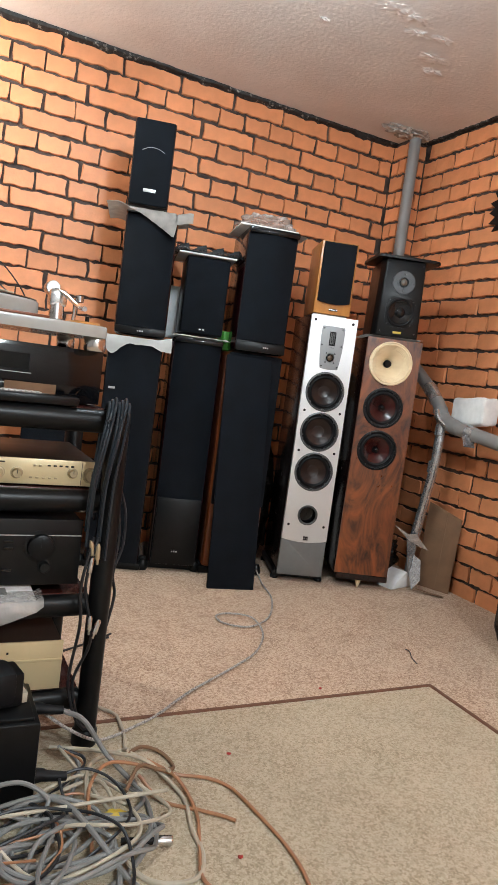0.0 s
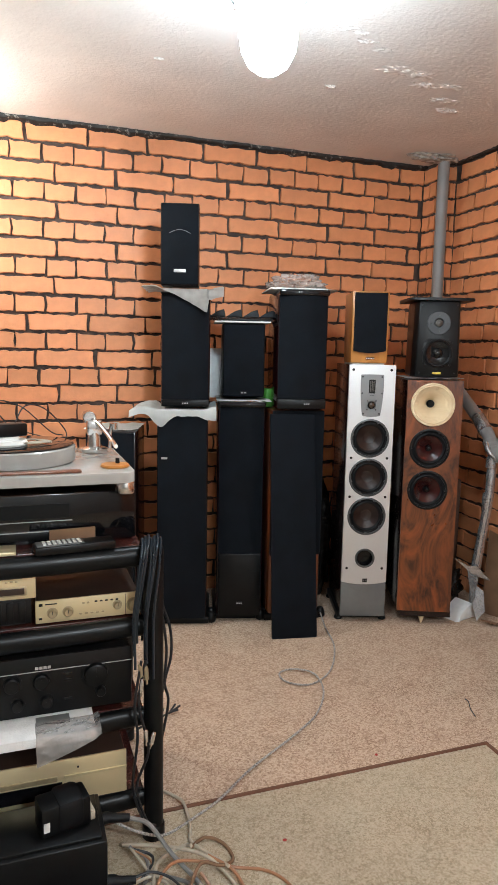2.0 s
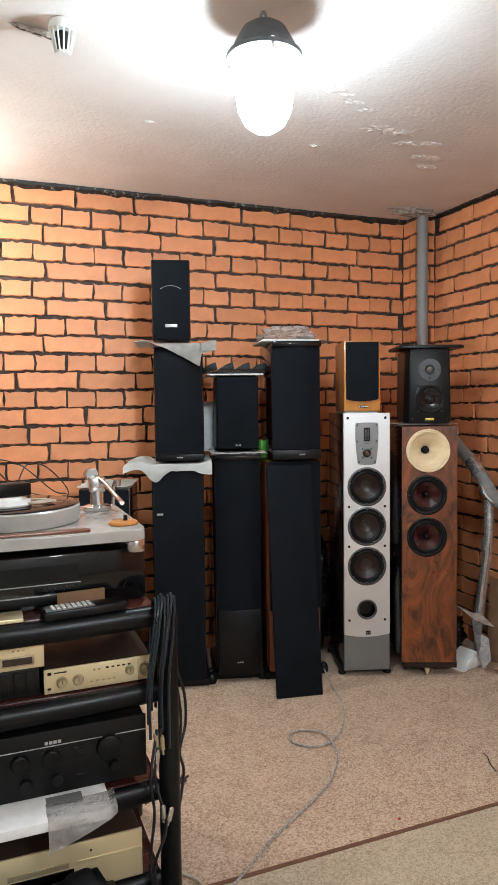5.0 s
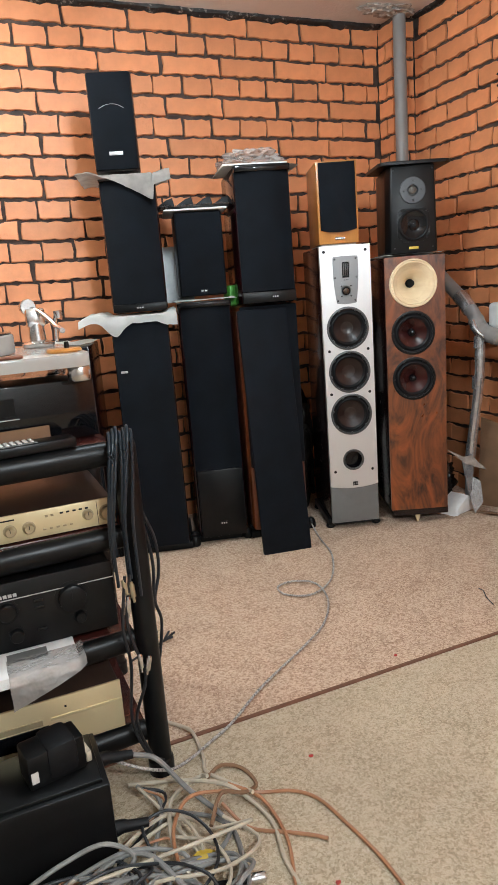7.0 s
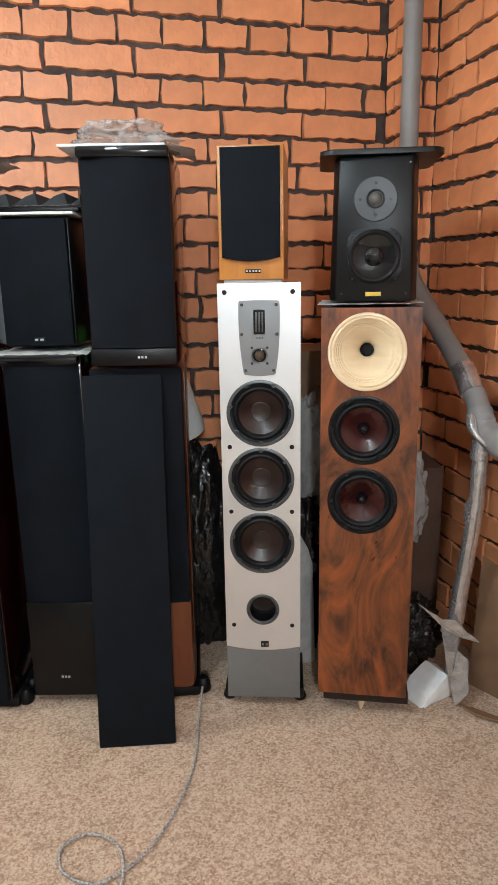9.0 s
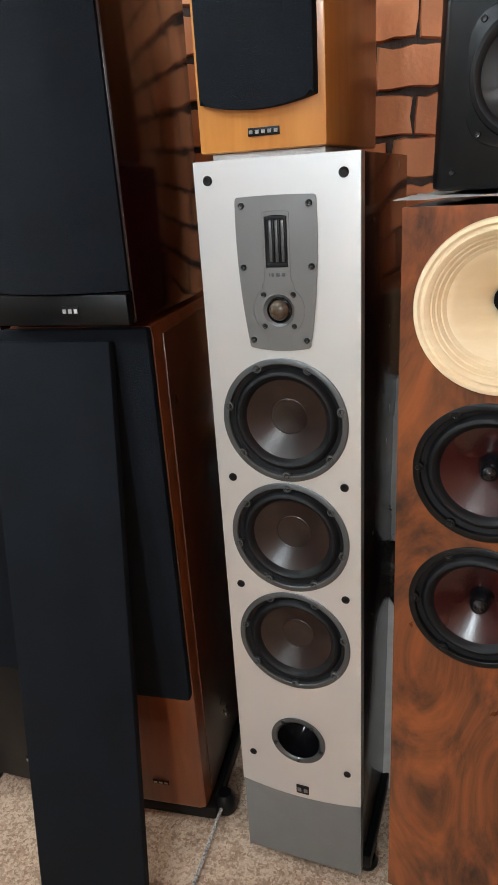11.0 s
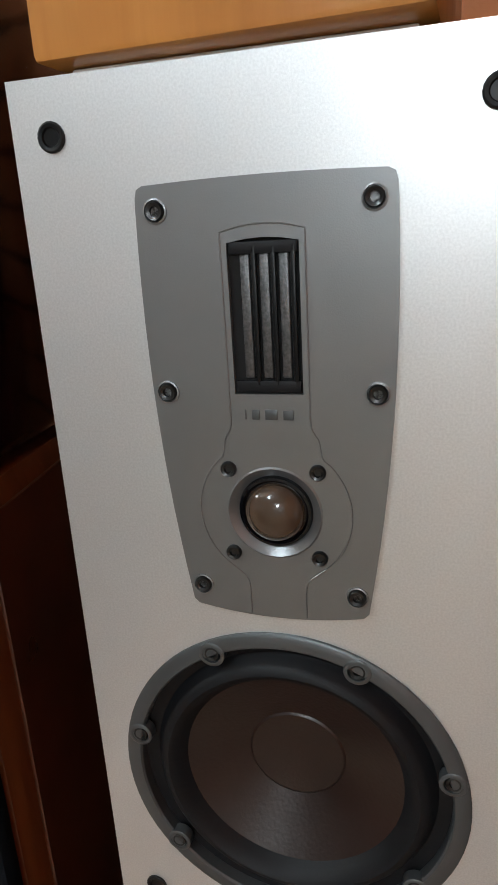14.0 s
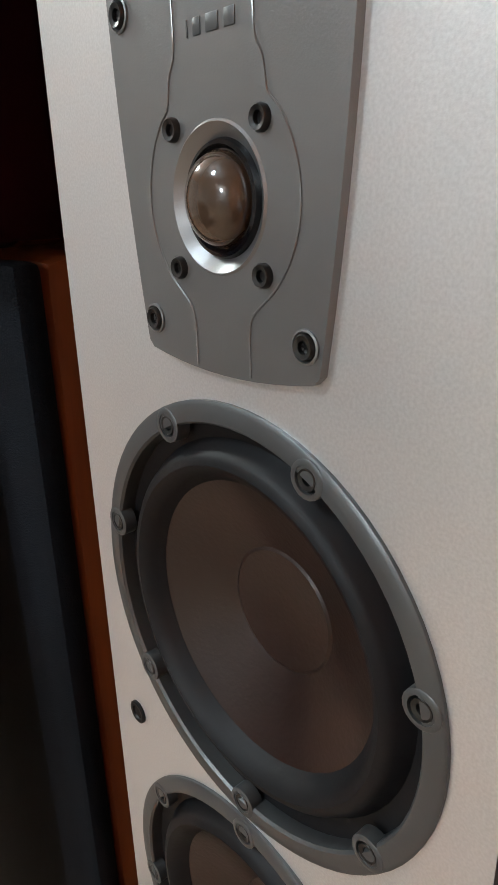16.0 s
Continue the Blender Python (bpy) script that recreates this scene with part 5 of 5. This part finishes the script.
for k, (x, y, z) in enumerate(((0.290, 0.905, 0.412), (0.298, 0.903, 0.405), (0.283, 0.902, 0.378))):
    part("plug", turned([(0, 0), (0.0028, 0), (0.0028, 0.010), (0.0052, 0.011), (0.0052, 0.034), (0.003, 0.042), (0, 0.042)], x, y, z, 14, tilt=Matrix.Rotation(radians(-12 + 9 * k), 4, "Y")), M_GOLDD if k < 2 else M_CHROME, hc, "metal plug")
for k in range(2):
    x = 0.282 + 0.009 * k
    part("cable", tube([(x + 0.004, 0.905, 0.46), (x - 0.012, 0.90, 0.36), (x - 0.006 + 0.016 * k, 0.900, 0.28 - 0.03 * k), (x - 0.016, 0.905, 0.16), (x + 0.004, 0.90, 0.085 - 0.01 * k), (x + 0.026, 0.90, 0.055)], 0.0033, 8), M_CABLEK, hc)
    part("plug", turned([(0, 0), (0.0026, 0), (0.0026, 0.009), (0.0055, 0.010), (0.0055, 0.034), (0.003, 0.04), (0, 0.04)], x + 0.012, 0.895, 0.262 - 0.008 * k, 14, tilt=Matrix.Rotation(radians(14 * k), 4, "Y")), M_CHROME, hc, "metal plug")
part("cable", tube([(0.330, 0.97, 0.64), (0.348, 0.985, 0.56), (0.370, 0.99, 0.49), (0.372, 0.99, 0.42), (0.356, 0.985, 0.36), (0.366, 0.99, 0.31), (0.356, 0.985, 0.25), (0.345, 0.98, 0.21)], 0.0034, 8), M_CABLEK, hc)
part("cable", tube([(0.332, 0.968, 0.58), (0.350, 0.985, 0.52), (0.360, 0.985, 0.44), (0.352, 0.98, 0.36), (0.345, 0.975, 0.32), (0.350, 0.98, 0.29)], 0.0034, 8), M_CABLEK, hc)

# black box on the floor before the rack
bx = thing("black_amplifier_box", pose(0.012, 0.735, RZ), "black metal equipment box on the floor", "equipment box")
part("case", box(-0.30, 0.175, 0.0, 0.155, 0.008, 0.166, 0.004), M_BLACK, bx)
part("lid", box(-0.29, 0.165, 0.01, 0.145, 0.166, 0.173, 0.002), M_BLACK, bx)
for x in (-0.26, 0.14):
    for y in (0.03, 0.125):
        part("foot", turned([(0, 0), (0.012, 0), (0.012, 0.009), (0, 0.009)], x, y, 0, 14), M_RUBBER, bx)
for z, y in ((0.135, 0.11), (0.05, 0.03)):
    part("plug", tube([(0.172, y, z), (0.19, y, z), (0.20, y - 0.002, z - 0.002), (0.235, y - 0.005, z - 0.006)], lambda f: 0.014 - 0.006 * f, 12, 3), M_RUBBER, bx, "black cable plug")
tr = thing("transformer", pose(0.108, 0.805, RZ + 0.174, 0, 0, 12), "small black transformer block on the equipment box", "transformer")
part("core", box(-0.052, 0.048, -0.03, 0.03, 0.0, 0.062, 0.006), M_BLACK, tr)
part("coil", box(-0.02, 0.035, -0.036, 0.036, 0.006, 0.068, 0.012), M_RUBBER, tr)
part("terminal", box(0.05, 0.06, -0.02, 0.02, 0.0, 0.02, 0.002), M_CABLEW, tr)
part("paper_label", box(-0.048, -0.036, -0.0312, -0.029, 0.014, 0.034), M_WHITEP, tr, "small white paper label")

# ---- cables on the floor ----
def cable(name, label, strands, material, r, z=0.011, end=None):
    t = thing(name, pose(0, 0, 0), label, "cable")
    for s in strands:
        part("strand", tube([(x, y, (q[0] if q else z)) for x, y, *q in s], r, 8, 10), material, t)
    return t


cable("speaker_cable", "long grey braided cable trailing over the carpet", [[(1.27, 2.03, 0.02), (1.235, 1.90, 0.006), (1.19, 1.73, 0.006), (1.086, 1.555, 0.006), (0.977, 1.485, 0.006), (0.905, 1.525, 0.006), (0.903, 1.59, 0.006), (0.963, 1.605, 0.006), (1.015, 1.54, 0.013), (1.0, 1.43, 0.006), (0.916, 1.305, 0.006), (0.806, 1.22, 0.006), (0.627, 1.105, 0.006), (0.505, 1.003, 0.011), (0.433, 0.960, 0.012), (0.375, 0.920, 0.02), (0.325, 0.885, 0.04), (0.26, 0.855, 0.09), (0.19, 0.845, 0.15)]], M_BRAID, 0.0032)
cable("speaker_cable", "copper coloured speaker cable curving over the rug", [[(0.256, 0.561), (0.269, 0.648, 0.03), (0.283, 0.727, 0.045), (0.332, 0.783, 0.05), (0.41, 0.785, 0.03), (0.471, 0.773), (0.527, 0.747), (0.56, 0.707), (0.575, 0.64), (0.59, 0.52), (0.575, 0.42), (0.50, 0.30), (0.44, 0.1)], [(0.387, 0.761, 0.03), (0.416, 0.704), (0.476, 0.659), (0.512, 0.632), (0.53, 0.614)], [(0.414, 0.799, 0.035), (0.462, 0.75, 0.02), (0.468, 0.658), (0.442, 0.573), (0.42, 0.507), (0.436, 0.458), (0.46, 0.423), (0.53, 0.34), (0.59, 0.25), (0.60, 0.12)]], M_CABLEC, 0.0036)
cable("speaker_cable", "flat brown cable looped beside the pile", [[(0.392, 0.862, 0.012), (0.429, 0.876, 0.016), (0.464, 0.852, 0.012), (0.473, 0.80), (0.436, 0.767, 0.03), (0.391, 0.774, 0.04), (0.35, 0.72, 0.03)]], M_CARD, 0.0040)
cable("audio_cable", "cream audio cable in a wide loop on the rug", [[(0.384, 0.832, 0.04), (0.372, 0.849, 0.03), (0.316, 0.827, 0.03), (0.286, 0.764, 0.045), (0.273, 0.681, 0.03), (0.283, 0.635, 0.03), (0.302, 0.58, 0.02), (0.331, 0.526), (0.375, 0.503), (0.416, 0.508), (0.44, 0.552), (0.444, 0.616), (0.459, 0.697), (0.438, 0.766, 0.02), (0.40, 0.800, 0.04), (0.33, 0.86, 0.03), (0.24, 0.895, 0.03)]], M_CABLEW, 0.0042)
cable("grey_cable", "thick grey cable loop on the rug", [[(0.297, 0.60, 0.03), (0.295, 0.553, 0.02), (0.276, 0.47), (0.275, 0.416), (0.294, 0.369), (0.329, 0.357), (0.366, 0.379), (0.379, 0.421), (0.362, 0.466), (0.324, 0.501), (0.299, 0.533, 0.02), (0.26, 0.619, 0.045), (0.228, 0.689, 0.05), (0.18, 0.712, 0.045), (0.10, 0.690, 0.03), (-0.05, 0.62)]], M_CABLEG, 0.0048)
cable("grey_cable", "thick grey power cable running from the box", [[(0.247, 0.84, 0.135), (0.29, 0.838, 0.11), (0.335, 0.808, 0.05), (0.384, 0.748), (0.385, 0.673), (0.363, 0.609), (0.321, 0.557), (0.268, 0.522), (0.195, 0.504), (0.144, 0.485), (0.05, 0.50), (-0.1, 0.55)]], M_CABLEG, 0.0050)
cable("grey_cable", "grey audio cable coiled in the pile", [[(0.02, 0.70, 0.06), (0.09, 0.70, 0.085), (0.16, 0.715, 0.08), (0.205, 0.70, 0.05), (0.176, 0.68, 0.03), (0.146, 0.65, 0.02), (0.145, 0.62), (0.187, 0.60), (0.241, 0.605, 0.02), (0.289, 0.634, 0.03), (0.356, 0.678, 0.02), (0.384, 0.722), (0.358, 0.766), (0.30, 0.80), (0.24, 0.78)]], M_CABLEG, 0.0042)
cable("black_cable", "thin black cable winding over the pile", [[(0.240, 0.762, 0.055), (0.282, 0.760, 0.06), (0.323, 0.735, 0.05), (0.342, 0.68, 0.04), (0.322, 0.617, 0.045), (0.257, 0.579, 0.03), (0.193, 0.556), (0.168, 0.527), (0.163, 0.472), (0.192, 0.429), (0.228, 0.424), (0.276, 0.461, 0.02), (0.307, 0.513, 0.03), (0.31, 0.588, 0.05), (0.282, 0.63, 0.055), (0.237, 0.665, 0.05), (0.145, 0.688, 0.05), (0.0, 0.66, 0.03)], [(0.235, 0.765, 0.05), (0.232, 0.735, 0.05), (0.238, 0.70, 0.03), (0.236, 0.66, 0.015)]], M_CABLEK, 0.0028)
tp = thing("audio_plug", pose(0.367, 0.598, 0.016, 0, 0, 76), "black cable plug with a chrome collar on the rug", "plug")
part("sleeve", lathe([(0, 0.0), (0.006, 0.0), (0.0065, -0.05), (0.006, -0.055), (0, -0.055)], seg=16), M_RUBBER, tp)
part("collar", lathe([(0, 0.0), (0.0085, 0.0), (0.009, 0.004), (0.009, 0.028), (0.0075, 0.032), (0, 0.032)], seg=20), M_CHROME, tp, "chrome collar")
rc = random.Random(12)
for name, label, material, r, count in (("cable_tangle", "tangled grey audio cables on the rug", M_CABLEG, 0.0040, 5), ("cable_tangle", "tangled cream cables in a pile", M_CABLEW, 0.0034, 2), ("cable_tangle", "tangled thin black cables in a pile", M_CABLEK, 0.003, 3), ("cable_tangle", "thin copper wires in the cable pile", M_CABLEC, 0.0022, 2)):
    strands = []
    for k in range(count):
        cx, cy = rc.uniform(-0.02, 0.26), rc.uniform(0.58, 0.69)
        if material is M_CABLEW:
            cx, cy = rc.uniform(0.20, 0.36), rc.uniform(0.66, 0.78)
        rx, ry = rc.uniform(0.09, 0.17), rc.uniform(0.05, 0.10)
        a0, turns = rc.uniform(0, 6.3), rc.uniform(0.8, 1.5)
        n = int(8 * turns)
        strand = []
        for i in range(n):
            a = a0 + 2 * math.pi * turns * i / (n - 1)
            g = 1 + 0.22 * math.sin(a * 1.7 + k)
            strand.append((cx + rx * g * math.cos(a) + 0.02 * i / n, cy + ry * g * math.sin(a), 0.012 + r + 0.04 * abs(math.sin(a * 1.3 + k * 1.7)) * rc.uniform(0.4, 1.0)))
        if k % 3 == 0:
            strand = [(-0.30, cy + rc.uniform(-0.1, 0.1), 0.02)] + strand
        if k % 4 == 1:
            strand = [(0.25, 0.86, 0.05), (0.28, 0.80, 0.03)] + strand
        strands.append([(x, min(y, 0.722) if x < 0.20 else y, z) for x, y, z in strand])
    t = cable(name, label, strands, material, r)
    if material is M_CABLEG:
        for x, y, a in ((0.133, 0.605, -60), (0.157, 0.546, -30)):
            part("plug", add(bmesh.new(), lathe([(0, 0.02), (0.007, 0.02), (0.008, 0.015), (0.008, -0.02), (0.005, -0.028), (0, -0.028)], seg=18), pose(x, y, 0.020, 0, 0, 90 + a)), M_CHROME, t, "chrome plug")
cable("network_cable", "cream cable running from the rack to the pile", [[(0.36, 1.10, 0.006), (0.392, 1.062, 0.006), (0.411, 1.012, 0.012), (0.405, 0.924, 0.013), (0.396, 0.877, 0.013), (0.43, 0.82, 0.013), (0.45, 0.76, 0.03)]], M_CABLEW, 0.0040)
cable("pink_cord", "short pink cord on the rug", [[(0.19, 0.459), (0.185, 0.43), (0.181, 0.418), (0.186, 0.405), (0.178, 0.395)]], M_RED, 0.0014)
cable("thin_wire", "thin dark wire on the carpet", [[(1.434, 1.245, 0.004), (1.425, 1.215, 0.01), (1.411, 1.186, 0.004), (1.396, 1.142, 0.004)]], M_CABLEK, 0.0016)
cable("cable_end", "frayed dark cable end on the carpet", [[(0.36, 1.39, 0.006), (0.43, 1.425, 0.008), (0.475, 1.445, 0.010), (0.50, 1.45, 0.012)], [(0.47, 1.443, 0.010), (0.495, 1.47, 0.02)], [(0.47, 1.443, 0.010), (0.51, 1.465, 0.016)]], M_CABLEK, 0.0034)
yl = thing("yellow_connector", pose(0.317, 0.668, 0.012), "yellow plastic connector in the cable pile", "connector")
part("body", lump(0.02, 0.014, 0.012, 0.3, 3, 3, 3), M_YELLOW, yl)
for x, y in ((0.607, 0.819), (0.99, 1.06), (0.50, 0.53)):
    sp_ = thing("red_scrap", pose(x, y, 0.007 if y < 1 else 0.0), "tiny red plastic scrap on the floor", "scrap", "floor scraps")
    part("bit", lump(0.005, 0.004, 0.003, 0.4, x * 9, 3, 2), M_RED, sp_)
pbg = thing("plastic_bag", pose(0.265, 0.436, RZ, 0, 0, -25), "flat clear plastic bag on the rug", "plastic bag")
part("film", sheet(0.12, 0.11, 0.06, 0.055, 0.0, 0.018, 15, 24, lift=0.002), M_BAG, pbg)
wm = thing("bent_wire", pose(0.335, 0.395, 0.012, 0, 0, 20), "bent metal wire hook on the rug", "wire hook")
part("wire", tube([(-0.035, -0.025, 0), (-0.022, 0.015, 0.004), (0.016, 0.022, 0.006), (0.020, -0.016, 0.002)], 0.0018, 8), M_GREY, wm)
gb = thing("metal_tray", pose(0.07, 0.345, RZ), "low dark grey metal tray on the rug", "tray")
part("tray", box(-0.12, 0.135, -0.12, 0.035, 0.0, 0.022, 0.003), M_GREYP, gb)
part("rim", box(0.075, 0.135, 0.029, 0.0355, 0.0225, 0.026, 0.001), M_CHROME, gb, "bright metal rim")
part("tab", box(0.020, 0.085, 0.035, 0.047, 0.0, 0.052, 0.004), M_GREYP, gb)

# ---- bricks, last ----
def brick_mesh(w, h, seed):
    """A brick's face with wobbly painted edges, proud of the joints."""
    rnd = random.Random(seed)
    pts = []
    nx = 12 if w > 0.15 else 6
    for k in range(nx):
        pts.append((-w / 2 + w * k / nx, -h / 2))
    for k in range(2):
        pts.append((w / 2, -h / 2 + h * k / 2))
    for k in range(nx):
        pts.append((w / 2 - w * k / nx, h / 2))
    for k in range(2):
        pts.append((-w / 2, h / 2 - h * k / 2))
    pts = [(x + rnd.uniform(-0.0038, 0.0038), z + rnd.uniform(-0.0042, 0.0042)) for x, z in pts]
    lean = [rnd.uniform(-0.0012, 0.0012) for _ in range(3)]
    n = len(pts)
    vs = [(x * 0.975, -0.0055 + lean[0] + lean[1] * x / w + lean[2] * z / h, z * 0.93) for x, z in pts] + [(x, 0.003, z) for x, z in pts]
    fs = [tuple(range(n))] + [(i, n + i, n + (i + 1) % n, (i + 1) % n) for i in range(n)]
    me = bpy.data.meshes.new("brick")
    me.from_pydata(vs, [], fs)
    me.materials.append(M_BRICK)
    return me, vs, fs


LONG = [brick_mesh(0.2395, 0.0655, s) for s in range(9)]
SHORT = [brick_mesh(0.1155, 0.0655, 40 + s) for s in range(9)]
THIN = [brick_mesh(0.054, 0.0655, 80 + s) for s in range(5)]
SHIFTS = [0.0, 0.0, 0.115, 0.01, 0.12, 0.0, 0.115, 0.01, 0.10, 0.005, -0.01, 0.0, 0.02, -0.03, 0.11, 0.0]


def lay(wall, start, end, anchor, m, pick, seed):
    """Bricks from start to end along a wall, m taking (along, 0, up) to the world."""
    rnd = random.Random(seed)
    verts, faces, count = [], [], 0
    for row in range(27):
        z = TOPROW - COURSE * (row + 0.5)
        if z < 0.01:
            break
        long_row = row % 2 == 0
        pitch = 0.2493 if long_row else 0.12465
        u = anchor + SHIFTS[row % 16] + (0 if long_row else 0.062) - pitch * 40
        while u < end:
            a, b = max(u, start), min(u + pitch, end)
            w = b - a
            u += pitch
            if w < 0.03:
                continue
            kind = LONG if w > 0.18 else SHORT if w > 0.08 else THIN
            me, vs, fs = rnd.choice(kind)
            base = 0.2493 if kind is LONG else 0.12465 if kind is SHORT else 0.064
            mm = m @ pose((a + b) / 2 + rnd.uniform(-0.003, 0.003), rnd.uniform(-0.0015, 0.001), z + rnd.uniform(-0.002, 0.002), 0, rnd.uniform(-0.5, 0.5), 0) @ Matrix.Diagonal((w / base, 1, 1, 1))
            if pick((a + b) / 2, z) and count < 300:
                count += 1
                ob = new("brick", me)
                ob.parent = wall
                ob.matrix_world = mm
            else:
                o = len(verts)
                verts += [mm @ Vector(v) for v in vs]
                faces += [tuple(o + i for i in f) for f in fs]
    if verts:
        me = bpy.data.meshes.new("bricks")
        me.from_pydata(verts, [], faces)
        me.materials.append(M_BRICK)
        ob = tagged(new("bricks", me), "orange painted bricks with dark joints", kind="stuff")
        ob.parent = wall


lay(wall_n, -1.6, PX - 0.004, 0.107, Matrix.Translation((0, WY, 0)), lambda u, z: u > -0.05 and z > 0.85, 1)
lay(wall_e, -PY, 2.6, -PY + 0.03, Matrix.Translation((WX, 0, 0)) @ pose(0, 0, 0, 0, 0, -90), lambda u, z: u < -1.2 and z > 0.2, 3)
lay(pil, -WY + 0.006, -PY, -WY, Matrix.Translation((PX, 0, 0)) @ pose(0, 0, 0, 0, 0, -90), lambda u, z: z > 0.9, 4)
lay(pil, PX, WX - 0.006, PX, Matrix.Translation((0, PY, 0)), lambda u, z: z > 0.9, 5)
